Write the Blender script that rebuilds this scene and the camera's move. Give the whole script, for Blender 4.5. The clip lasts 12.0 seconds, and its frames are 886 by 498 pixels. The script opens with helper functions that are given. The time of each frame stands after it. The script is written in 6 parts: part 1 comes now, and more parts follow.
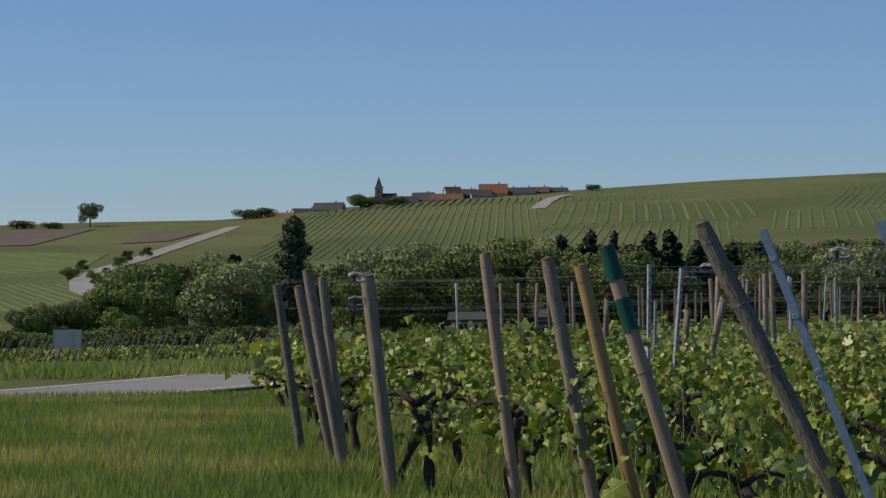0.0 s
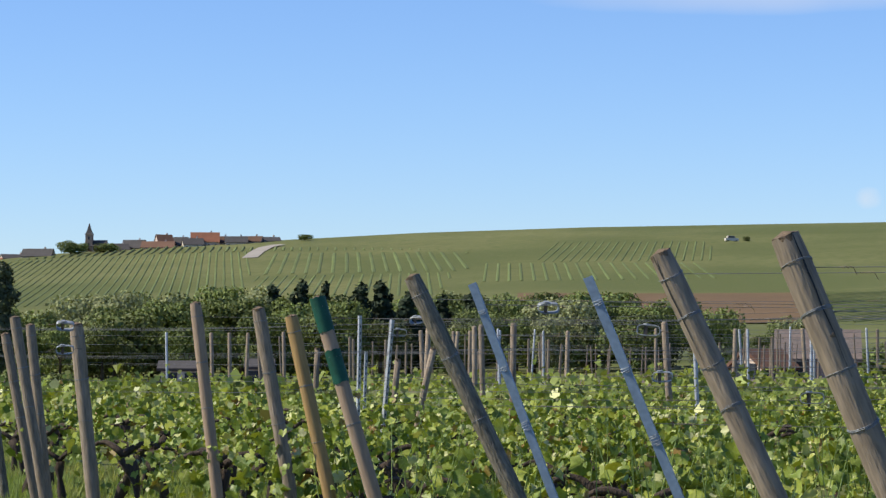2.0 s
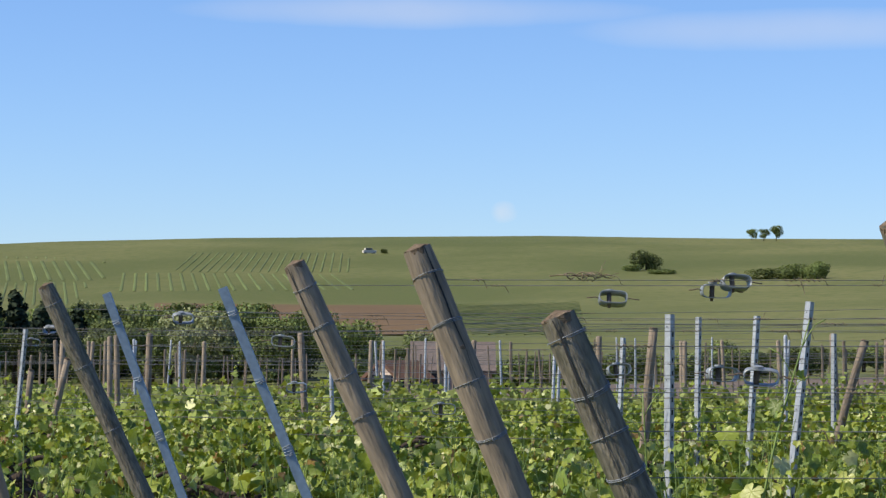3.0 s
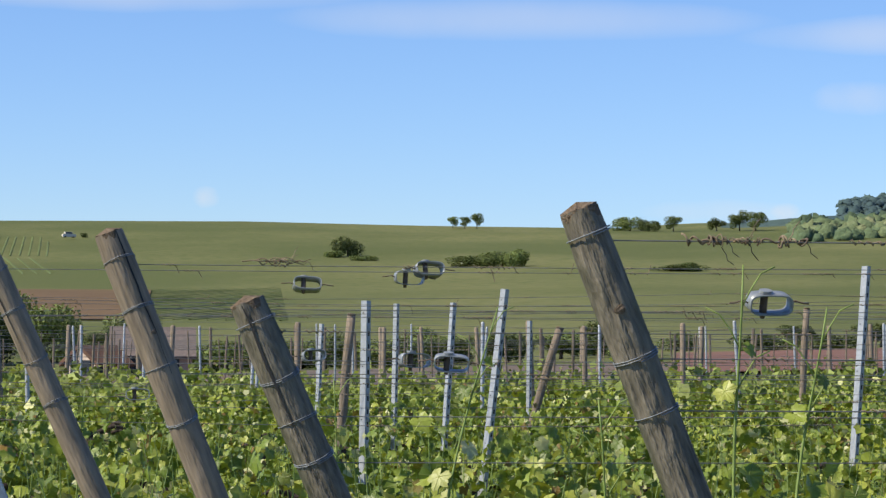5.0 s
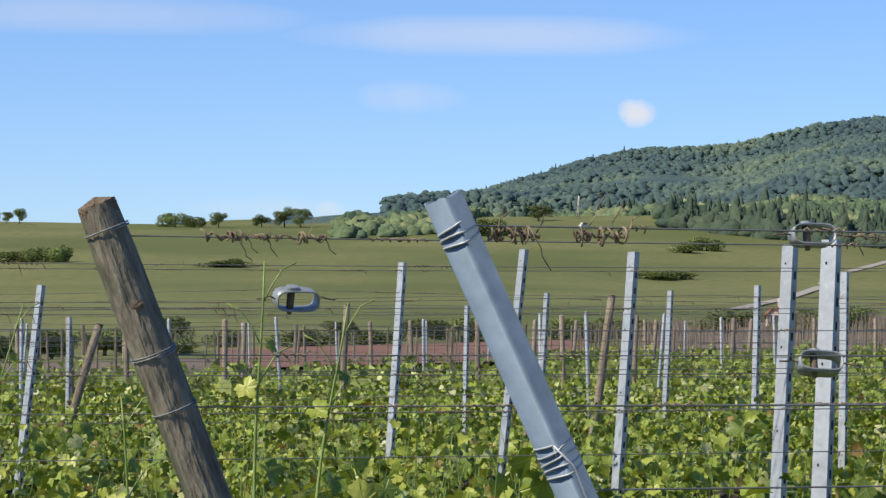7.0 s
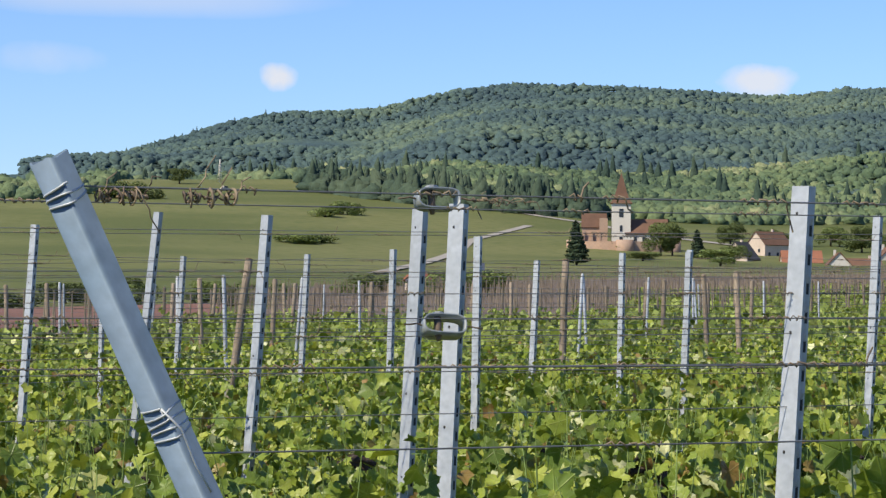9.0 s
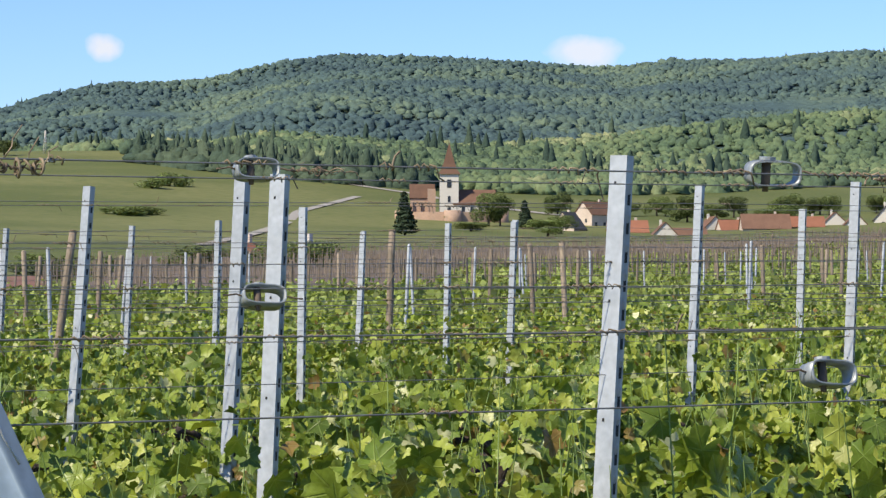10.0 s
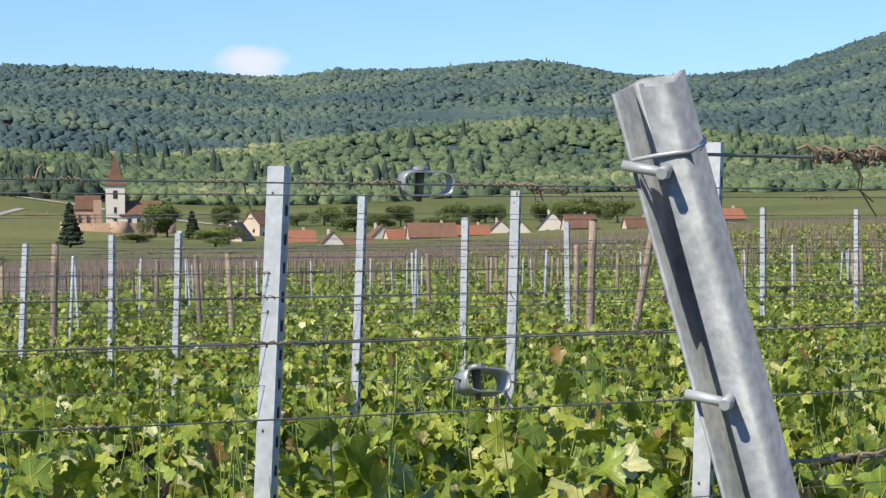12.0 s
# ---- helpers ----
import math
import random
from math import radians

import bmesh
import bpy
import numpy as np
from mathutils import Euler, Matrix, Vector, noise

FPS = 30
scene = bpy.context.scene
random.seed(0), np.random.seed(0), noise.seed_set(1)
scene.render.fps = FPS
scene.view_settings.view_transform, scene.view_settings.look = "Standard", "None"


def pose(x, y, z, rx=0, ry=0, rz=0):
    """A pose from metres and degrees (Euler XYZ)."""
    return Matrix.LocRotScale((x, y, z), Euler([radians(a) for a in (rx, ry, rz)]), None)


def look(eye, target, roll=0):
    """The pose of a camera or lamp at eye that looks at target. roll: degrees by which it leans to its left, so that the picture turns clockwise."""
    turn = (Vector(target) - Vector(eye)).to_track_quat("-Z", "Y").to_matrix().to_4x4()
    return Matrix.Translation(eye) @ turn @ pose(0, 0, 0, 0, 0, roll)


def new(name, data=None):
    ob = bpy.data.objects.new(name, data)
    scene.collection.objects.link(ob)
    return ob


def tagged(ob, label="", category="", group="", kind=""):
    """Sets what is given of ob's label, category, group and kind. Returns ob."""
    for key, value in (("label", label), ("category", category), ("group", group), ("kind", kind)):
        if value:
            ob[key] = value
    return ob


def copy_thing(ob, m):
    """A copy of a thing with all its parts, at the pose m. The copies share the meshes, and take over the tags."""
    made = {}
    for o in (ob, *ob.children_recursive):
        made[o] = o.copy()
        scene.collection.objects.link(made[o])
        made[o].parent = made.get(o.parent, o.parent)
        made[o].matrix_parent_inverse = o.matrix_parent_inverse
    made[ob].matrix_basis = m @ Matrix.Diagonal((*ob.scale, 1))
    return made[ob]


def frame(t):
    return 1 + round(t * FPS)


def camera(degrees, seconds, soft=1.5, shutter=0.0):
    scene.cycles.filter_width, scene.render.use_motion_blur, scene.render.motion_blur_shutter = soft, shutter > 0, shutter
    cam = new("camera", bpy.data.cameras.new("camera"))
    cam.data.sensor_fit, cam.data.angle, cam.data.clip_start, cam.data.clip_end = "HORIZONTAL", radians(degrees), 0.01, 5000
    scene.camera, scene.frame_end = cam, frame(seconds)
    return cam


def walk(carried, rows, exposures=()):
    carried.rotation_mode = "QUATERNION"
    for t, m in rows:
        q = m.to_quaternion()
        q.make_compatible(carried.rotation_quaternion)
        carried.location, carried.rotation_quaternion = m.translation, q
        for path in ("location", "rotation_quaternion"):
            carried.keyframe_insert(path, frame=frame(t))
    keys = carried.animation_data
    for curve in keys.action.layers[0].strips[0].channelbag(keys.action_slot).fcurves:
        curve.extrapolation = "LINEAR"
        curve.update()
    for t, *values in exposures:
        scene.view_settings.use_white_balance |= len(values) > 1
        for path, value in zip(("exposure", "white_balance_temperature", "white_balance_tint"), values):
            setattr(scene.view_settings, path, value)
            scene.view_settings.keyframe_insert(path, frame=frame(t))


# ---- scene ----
cam = camera(19.346, 12.0, soft=1.4)
PATH = [  # seconds, x, y, z, heading, pitch, roll
    (0.0, 0.065, 0.321, 1.697, 0.000, 0.999, -0.439),
    (0.5, 0.063, 0.316, 1.698, 0.767, 1.225, -0.393),
    (1.0, 0.065, 0.321, 1.700, 2.192, 1.490, -0.179),
    (1.5, 0.064, 0.304, 1.701, 4.111, 1.802, -0.068),
    (2.0, 0.067, 0.313, 1.703, 6.351, 2.085, 0.186),
    (2.5, 0.065, 0.278, 1.703, 10.213, 2.275, 0.292),
    (3.0, 0.074, 0.283, 1.702, 14.317, 2.373, 0.461),
    (3.2, 0.073, 0.282, 1.701, 15.478, 2.308, 0.579),
    (4.8, 0.104, 0.281, 1.700, 20.263, 2.179, 0.453),
    (5.0, 0.093, 0.257, 1.701, 20.889, 2.132, 0.720),
    (5.5, 0.106, 0.259, 1.701, 22.744, 2.180, 0.731),
    (6.0, 0.112, 0.253, 1.701, 24.976, 2.223, 0.776),
    (6.5, 0.114, 0.234, 1.701, 28.624, 2.263, 0.820),
    (6.7, 0.121, 0.240, 1.701, 29.606, 2.240, 0.699),
    (8.3, 0.164, 0.253, 1.701, 35.966, 1.606, 0.495),
    (8.5, 0.157, 0.238, 1.700, 36.704, 1.561, 0.605),
    (9.0, 0.173, 0.239, 1.700, 38.807, 1.429, 0.567),
    (9.5, 0.186, 0.242, 1.699, 40.711, 1.095, 0.180),
    (10.0, 0.191, 0.228, 1.698, 42.594, 0.814, 0.242),
    (10.5, 0.192, 0.221, 1.698, 44.189, 0.666, 0.102),
    (11.0, 0.189, 0.208, 1.696, 45.997, 0.719, -0.136),
    (11.5, 0.201, 0.211, 1.698, 47.800, 0.856, -0.232),
    (12.0, 0.215, 0.216, 1.700, 49.904, 1.023, -0.425),
]


def aim(x, y, z, heading, pitch, roll):
    a, e = radians(heading), radians(pitch)
    return look((x, y, z), (x + 100 * math.sin(a) * math.cos(e), y + 100 * math.cos(a) * math.cos(e), z + 100 * math.sin(e)), roll)


walk(cam, [(t, aim(*row)) for t, *row in PATH], exposures=[(0.0, -0.4, 6280, 10), (0.15, -0.05, 6280, 10), (0.3, 0.56, 6280, 10), (1.2, 0.52, 6280, 10), (2.6, 0.43, 6280, 10), (8.6, 0.43, 6280, 10), (10.2, 0.6, 6280, 10), (12.0, 0.6, 6280, 10)])

# ---- light ----
SUN_AZ, SUN_EL = -86.0, 45.0        # heading clockwise from +y, height
world = bpy.data.worlds.new("sky")
scene.world = world
world.use_nodes = True
wn, wl = world.node_tree.nodes, world.node_tree.links
bg = wn["Background"]
sky = wn.new("ShaderNodeTexSky")
sky.sky_type, sky.sun_disc = "NISHITA", False
sky.sun_elevation, sky.sun_rotation = radians(SUN_EL), radians(SUN_AZ)
sky.air_density, sky.dust_density, sky.ozone_density, sky.altitude = 1.0, 0.0, 3.0, 200
bg.inputs["Strength"].default_value = 0.085


def dirv(heading, el):
    a, e = radians(heading), radians(el)
    return math.sin(a) * math.cos(e), math.cos(a) * math.cos(e), math.sin(e)


def node(kind, **sockets):
    nd = wn.new(kind)
    for key, val in sockets.items():
        nd.inputs[key].default_value = val
    return nd


# small fair-weather clouds and thin high veils, by direction
geo = wn.new("ShaderNodeTexCoord")
cover = None
for heading, el, wide, tall, strength in ((35.14, 5.17, 0.45, 0.33, 0.85), (45.7, 5.12, 0.85, 0.4, 0.8), (45.85, 5.3, 0.3, 0.2, 0.6), (15.66, 3.2, 0.35, 0.25, 0.35), (28.4, 3.0, 0.4, 0.25, 0.5), (27.0, 3.0, 1.8, 0.3, 0.25),
                                          (22.9, 7.2, 5.5, 0.5, 0.3), (32.5, 6.85, 5.0, 0.45, 0.35), (30.2, 5.5, 1.3, 0.4, 0.25), (14.0, 7.6, 6.0, 0.4, 0.3)):
    f = Vector(dirv(heading, el))
    right = Vector((f.y, -f.x, 0)).normalized()
    up = right.cross(f)
    puff = None
    for axis, size in ((right, wide), (up, tall)):
        dot, sc, sq = wn.new("ShaderNodeVectorMath"), wn.new("ShaderNodeMath"), wn.new("ShaderNodeMath")
        dot.operation, sc.operation, sq.operation = "DOT_PRODUCT", "DIVIDE", "POWER"
        dot.inputs[1].default_value = axis
        wl.new(geo.outputs["Generated"], dot.inputs[0]), wl.new(dot.outputs["Value"], sc.inputs[0])
        sc.inputs[1].default_value, sq.inputs[1].default_value = math.radians(size), 2.0
        ab = wn.new("ShaderNodeMath")
        ab.operation = "ABSOLUTE"
        wl.new(sc.outputs[0], ab.inputs[0]), wl.new(ab.outputs[0], sq.inputs[0])
        if puff is None:
            puff = sq.outputs[0]
        else:
            s2 = wn.new("ShaderNodeMath")
            s2.operation = "ADD"
            wl.new(puff, s2.inputs[0]), wl.new(sq.outputs[0], s2.inputs[1])
            puff = s2.outputs[0]
    nz, mix, mp = wn.new("ShaderNodeTexNoise"), wn.new("ShaderNodeMath"), wn.new("ShaderNodeMapRange")
    nz.inputs["Scale"].default_value, nz.inputs["Detail"].default_value = 60.0 / max(wide, 0.6), 6
    wl.new(geo.outputs["Generated"], nz.inputs["Vector"])
    mix.operation = "MULTIPLY_ADD"
    wl.new(nz.outputs["Fac"], mix.inputs[0])
    mix.inputs[1].default_value = 2.0
    wl.new(puff, mix.inputs[2])
    mp.inputs["From Min"].default_value, mp.inputs["From Max"].default_value = 2.0, 0.9
    mp.inputs["To Min"].default_value, mp.inputs["To Max"].default_value = 0.0, strength
    wl.new(mix.outputs[0], mp.inputs["Value"])
    if cover is None:
        cover = mp.outputs[0]
    else:
        mx = wn.new("ShaderNodeMath")
        mx.operation = "MAXIMUM"
        wl.new(cover, mx.inputs[0]), wl.new(mp.outputs[0], mx.inputs[1])
        cover = mx.outputs[0]
cloud = wn.new("ShaderNodeMix")
cloud.data_type = "RGBA"
cloud.inputs[7].default_value = (7.2, 7.0, 7.0, 1)
deep = wn.new("ShaderNodeVectorMath")
deep.operation = "MULTIPLY"
deep.inputs[1].default_value = (0.8, 0.95, 1.27)
wl.new(sky.outputs[0], deep.inputs[0])
wl.new(cover, cloud.inputs[0]), wl.new(deep.outputs[0], cloud.inputs[6])
wl.new(cloud.outputs[2], bg.inputs["Color"])

sun_data = bpy.data.lights.new("sun", "SUN")
sun_data.energy, sun_data.angle, sun_data.color = 4.5, radians(0.53), (1.0, 0.89, 0.68)
sun = new("sun", sun_data)
sa, se = radians(SUN_AZ), radians(SUN_EL)
sun.matrix_world = look((100 * math.sin(sa) * math.cos(se), 100 * math.cos(sa) * math.cos(se), 100 * math.sin(se)), (0, 0, 0))


# ---- materials ----
def material(name, base, rough=0.8, metal=0.0, scale=6.0, spread=0.25, fine=40.0, bump=0.15, dist=0.01, stain=None,
             per_island=0.0, per_object=0.0, pale=None, trans=0.0, stretch=(1, 1, 1), spec=0.3):
    """A surface of one base colour with mottling at two scales, relief, and an optional second colour in patches."""
    m = bpy.data.materials.new(name)
    m.use_nodes = True
    n, l = m.node_tree.nodes, m.node_tree.links
    b = n["Principled BSDF"]
    b.inputs["Roughness"].default_value, b.inputs["Metallic"].default_value = rough, metal
    b.inputs["Specular IOR Level"].default_value = spec
    co = n.new("ShaderNodeTexCoord")
    mp = n.new("ShaderNodeMapping")
    mp.inputs["Scale"].default_value = stretch
    l.new(co.outputs["Object"], mp.inputs[0])
    big, small = n.new("ShaderNodeTexNoise"), n.new("ShaderNodeTexNoise")
    big.inputs["Scale"].default_value, small.inputs["Scale"].default_value = scale, fine
    big.inputs["Detail"].default_value, small.inputs["Detail"].default_value = 5, 3
    l.new(mp.outputs[0], big.inputs["Vector"]), l.new(mp.outputs[0], small.inputs["Vector"])
    add = n.new("ShaderNodeMath")
    add.operation = "ADD"
    l.new(big.outputs["Fac"], add.inputs[0]), l.new(small.outputs["Fac"], add.inputs[1])
    ramp = n.new("ShaderNodeMapRange")
    ramp.inputs["From Min"].default_value, ramp.inputs["From Max"].default_value = 0.6, 1.4
    ramp.inputs["To Min"].default_value, ramp.inputs["To Max"].default_value = 1 - spread, 1 + spread
    l.new(add.outputs[0], ramp.inputs["Value"])
    value = ramp.outputs[0]
    for amount, node, out in ((per_island, "ShaderNodeNewGeometry", "Random Per Island"), (per_object, "ShaderNodeObjectInfo", "Random")):
        if amount:
            src, rg, mul = n.new(node), n.new("ShaderNodeMapRange"), n.new("ShaderNodeMath")
            rg.inputs["To Min"].default_value, rg.inputs["To Max"].default_value = 1 - amount, 1 + amount
            l.new(src.outputs[out], rg.inputs["Value"])
            mul.operation = "MULTIPLY"
            l.new(value, mul.inputs[0]), l.new(rg.outputs[0], mul.inputs[1])
            value = mul.outputs[0]
    mix = n.new("ShaderNodeMix")
    mix.data_type = "RGBA"
    mix.inputs[6].default_value, mix.inputs[7].default_value = (*base, 1), (*(stain or base), 1)
    mask = n.new("ShaderNodeMapRange")
    mask.inputs["From Min"].default_value, mask.inputs["From Max"].default_value = 0.48, 0.62
    l.new(big.outputs["Fac"], mask.inputs["Value"])
    l.new(mask.outputs[0], mix.inputs[0])
    colour = mix.outputs[2]
    if pale:
        gi, pm, px = n.new("ShaderNodeNewGeometry"), n.new("ShaderNodeMapRange"), n.new("ShaderNodeMix")
        pm.inputs["From Min"].default_value, pm.inputs["From Max"].default_value = 0.86, 1.0
        l.new(gi.outputs["Random Per Island"], pm.inputs["Value"]), l.new(pm.outputs[0], px.inputs[0])
        px.data_type = "RGBA"
        l.new(colour, px.inputs[6])
        px.inputs[7].default_value = (*pale, 1)
        colour = px.outputs[2]
    tint = n.new("ShaderNodeVectorMath")
    tint.operation = "SCALE"
    l.new(colour, tint.inputs[0]), l.new(value, tint.inputs["Scale"])
    l.new(tint.outputs[0], b.inputs["Base Color"])
    if bump:
        bp = n.new("ShaderNodeBump")
        bp.inputs["Strength"].default_value, bp.inputs["Distance"].default_value = bump, dist
        l.new(add.outputs[0], bp.inputs["Height"])
        l.new(bp.outputs[0], b.inputs["Normal"])
    if trans:
        tr, ad = n.new("ShaderNodeBsdfTranslucent"), n.new("ShaderNodeMixShader")
        br = n.new("ShaderNodeVectorMath")
        br.operation = "MULTIPLY"
        br.inputs[1].default_value = (1.35, 1.3, 0.55)
        l.new(tint.outputs[0], br.inputs[0]), l.new(br.outputs[0], tr.inputs["Color"])
        ad.inputs[0].default_value = trans
        l.new(b.outputs[0], ad.inputs[1]), l.new(tr.outputs[0], ad.inputs[2])
        l.new(ad.outputs[0], n["Material Output"].inputs["Surface"])
    return m


def colour_ramp(n, stops):
    rp = n.new("ShaderNodeValToRGB")
    el = rp.color_ramp.elements
    el[0].position, el[0].color = stops[0][0], (*stops[0][1], 1)
    el[1].position, el[1].color = stops[-1][0], (*stops[-1][1], 1)
    for p, c in stops[1:-1]:
        e = el.new(p)
        e.color = (*c, 1)
    return rp


def leaf_material(name, stops, rough, trans):
    """A vine leaf: its own green for every leaf, five pale veins from the stalk, blotches and a waxy sheen."""
    m = bpy.data.materials.new(name)
    m.use_nodes = True
    n, l = m.node_tree.nodes, m.node_tree.links

    def calc(op, a, b=None, c=None):
        nd = n.new("ShaderNodeMath")
        nd.operation = op
        for k, v in enumerate((a, b, c)):
            if v is None:
                continue
            if isinstance(v, (int, float)):
                nd.inputs[k].default_value = v
            else:
                l.new(v, nd.inputs[k])
        return nd.outputs[0]

    b = n["Principled BSDF"]
    b.inputs["Roughness"].default_value, b.inputs["Specular IOR Level"].default_value = rough, 0.4
    gi, rp = n.new("ShaderNodeNewGeometry"), colour_ramp(n, stops)
    oi = n.new("ShaderNodeObjectInfo")
    pick = calc("FRACT", calc("ADD", gi.outputs["Random Per Island"], oi.outputs["Random"]))
    l.new(pick, rp.inputs[0])
    co, nz = n.new("ShaderNodeTexCoord"), n.new("ShaderNodeTexNoise")
    nz.inputs["Scale"].default_value, nz.inputs["Detail"].default_value = 45, 4
    l.new(co.outputs["Object"], nz.inputs["Vector"])
    sep = n.new("ShaderNodeSeparateXYZ")
    l.new(co.outputs["UV"], sep.inputs[0])
    x, y = calc("SUBTRACT", sep.outputs[0], 0.5), calc("SUBTRACT", sep.outputs[1], 0.5)
    ang, rad = calc("ABSOLUTE", calc("ARCTAN2", x, y)), calc("SQRT", calc("ADD", calc("MULTIPLY", x, x), calc("MULTIPLY", y, y)))
    gap = calc("MULTIPLY", calc("PINGPONG", ang, 0.537), rad)
    side = calc("PINGPONG", calc("SUBTRACT", rad, calc("MULTIPLY", gap, 0.9)), 0.05)
    vein = calc("MAXIMUM", calc("SUBTRACT", 1.0, calc("DIVIDE", gap, 0.022)), calc("SUBTRACT", 0.35, calc("DIVIDE", side, 0.02)))
    vein = calc("MAXIMUM", vein, 0.0)
    mx = n.new("ShaderNodeMix")
    mx.data_type = "RGBA"
    l.new(calc("MULTIPLY", vein, 0.22), mx.inputs[0]), l.new(rp.outputs[0], mx.inputs[6])
    mx.inputs[7].default_value = (0.42, 0.46, 0.15, 1)
    tint = n.new("ShaderNodeVectorMath")
    tint.operation = "SCALE"
    l.new(mx.outputs[2], tint.inputs[0]), l.new(calc("MULTIPLY_ADD", nz.outputs["Fac"], 0.7, 0.65), tint.inputs["Scale"])
    l.new(tint.outputs[0], b.inputs["Base Color"])
    bp = n.new("ShaderNodeBump")
    bp.inputs["Strength"].default_value, bp.inputs["Distance"].default_value = 0.5, 0.004
    l.new(calc("SUBTRACT", calc("MULTIPLY", nz.outputs["Fac"], 0.8), vein), bp.inputs["Height"]), l.new(bp.outputs[0], b.inputs["Normal"])
    tr, ms, br = n.new("ShaderNodeBsdfTranslucent"), n.new("ShaderNodeMixShader"), n.new("ShaderNodeVectorMath")
    br.operation = "MULTIPLY"
    br.inputs[1].default_value = (1.35, 1.3, 0.5)
    l.new(tint.outputs[0], br.inputs[0]), l.new(br.outputs[0], tr.inputs["Color"])
    ms.inputs[0].default_value = trans
    l.new(b.outputs[0], ms.inputs[1]), l.new(tr.outputs[0], ms.inputs[2]), l.new(ms.outputs[0], n["Material Output"].inputs["Surface"])
    return m


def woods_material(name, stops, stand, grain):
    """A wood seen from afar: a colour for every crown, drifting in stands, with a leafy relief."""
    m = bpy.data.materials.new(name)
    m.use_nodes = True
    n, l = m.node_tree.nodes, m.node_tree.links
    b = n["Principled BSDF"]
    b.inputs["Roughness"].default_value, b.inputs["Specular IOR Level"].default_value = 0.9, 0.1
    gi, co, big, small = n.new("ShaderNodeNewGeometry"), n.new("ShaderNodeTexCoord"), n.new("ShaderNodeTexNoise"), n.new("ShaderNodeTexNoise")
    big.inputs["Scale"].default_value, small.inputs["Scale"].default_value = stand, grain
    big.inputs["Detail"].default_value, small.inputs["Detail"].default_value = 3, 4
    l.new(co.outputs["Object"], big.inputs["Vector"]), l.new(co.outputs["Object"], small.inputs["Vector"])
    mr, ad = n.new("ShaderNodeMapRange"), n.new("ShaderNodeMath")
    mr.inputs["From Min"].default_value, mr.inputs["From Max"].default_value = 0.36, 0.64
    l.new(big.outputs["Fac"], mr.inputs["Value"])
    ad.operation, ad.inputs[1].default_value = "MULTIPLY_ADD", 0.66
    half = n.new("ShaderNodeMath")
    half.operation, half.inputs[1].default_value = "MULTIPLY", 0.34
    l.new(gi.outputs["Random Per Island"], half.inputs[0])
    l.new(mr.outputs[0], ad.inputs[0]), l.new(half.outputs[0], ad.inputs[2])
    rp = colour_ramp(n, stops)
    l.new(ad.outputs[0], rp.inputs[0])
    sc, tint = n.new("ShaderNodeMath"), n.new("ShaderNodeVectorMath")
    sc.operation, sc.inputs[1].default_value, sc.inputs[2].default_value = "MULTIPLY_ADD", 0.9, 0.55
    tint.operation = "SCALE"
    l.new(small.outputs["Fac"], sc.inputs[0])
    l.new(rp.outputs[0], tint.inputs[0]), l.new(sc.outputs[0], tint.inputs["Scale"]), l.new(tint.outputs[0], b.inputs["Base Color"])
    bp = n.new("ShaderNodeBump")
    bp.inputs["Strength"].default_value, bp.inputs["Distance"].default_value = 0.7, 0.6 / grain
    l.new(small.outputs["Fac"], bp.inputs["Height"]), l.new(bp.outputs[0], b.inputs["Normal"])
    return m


M_LEAF = leaf_material("vine_leaf", ((0.0, (0.26, 0.15, 0.045)), (0.06, (0.095, 0.145, 0.02)), (0.3, (0.15, 0.215, 0.026)), (0.65, (0.245, 0.3, 0.035)), (0.9, (0.34, 0.37, 0.06)), (0.985, (0.46, 0.47, 0.24))), 0.42, 0.17)
M_LEAF_FAR = material("vine_leaf_far", (0.26, 0.31, 0.085), 0.6, scale=0.5, fine=6, spread=0.25, per_island=0.5, trans=0.3, bump=0, stain=(0.18, 0.22, 0.05))
M_SHOOT = material("green_shoot", (0.2, 0.27, 0.07), 0.5, scale=20)
M_BARK = material("vine_bark", (0.06, 0.045, 0.035), 0.95, scale=14, fine=90, bump=0.9, dist=0.02, stretch=(1, 1, 0.25), spread=0.5)
M_WOOD_GREY = material("weathered_wood", (0.27, 0.215, 0.16), 0.85, scale=7, fine=70, bump=0.8, dist=0.01, stretch=(1, 1, 0.14), spread=0.5, stain=(0.14, 0.115, 0.085), per_object=0.2)
M_WOOD_DARK = material("dark_wood", (0.2, 0.175, 0.135), 0.85, scale=13, fine=90, bump=1.0, dist=0.012, stretch=(1, 1, 0.22), spread=0.65, stain=(0.085, 0.083, 0.055))
M_WOOD_NEW = material("yellow_wood", (0.36, 0.235, 0.1), 0.8, scale=5, fine=70, bump=0.4, dist=0.006, stretch=(1, 1, 0.12), spread=0.3, stain=(0.28, 0.17, 0.07))
M_WOOD_PALE = material("pale_wood", (0.34, 0.25, 0.18), 0.85, scale=5, fine=70, bump=0.4, dist=0.006, stretch=(1, 1, 0.12), spread=0.3, stain=(0.26, 0.18, 0.12))
M_WOOD_END = material("cut_wood_end", (0.15, 0.11, 0.075), 0.95, scale=30, fine=160, bump=0.8, dist=0.01, spread=0.5)
M_GREEN_PAINT = material("green_paint", (0.01, 0.075, 0.05), 0.6, scale=12, fine=80, spread=0.3)
M_STEEL_DULL = material("dull_zinc", (0.24, 0.257, 0.28), 0.6, 0.2, scale=22, fine=140, spread=0.4, bump=0.2, dist=0.003, stain=(0.16, 0.175, 0.195), per_object=0.1)
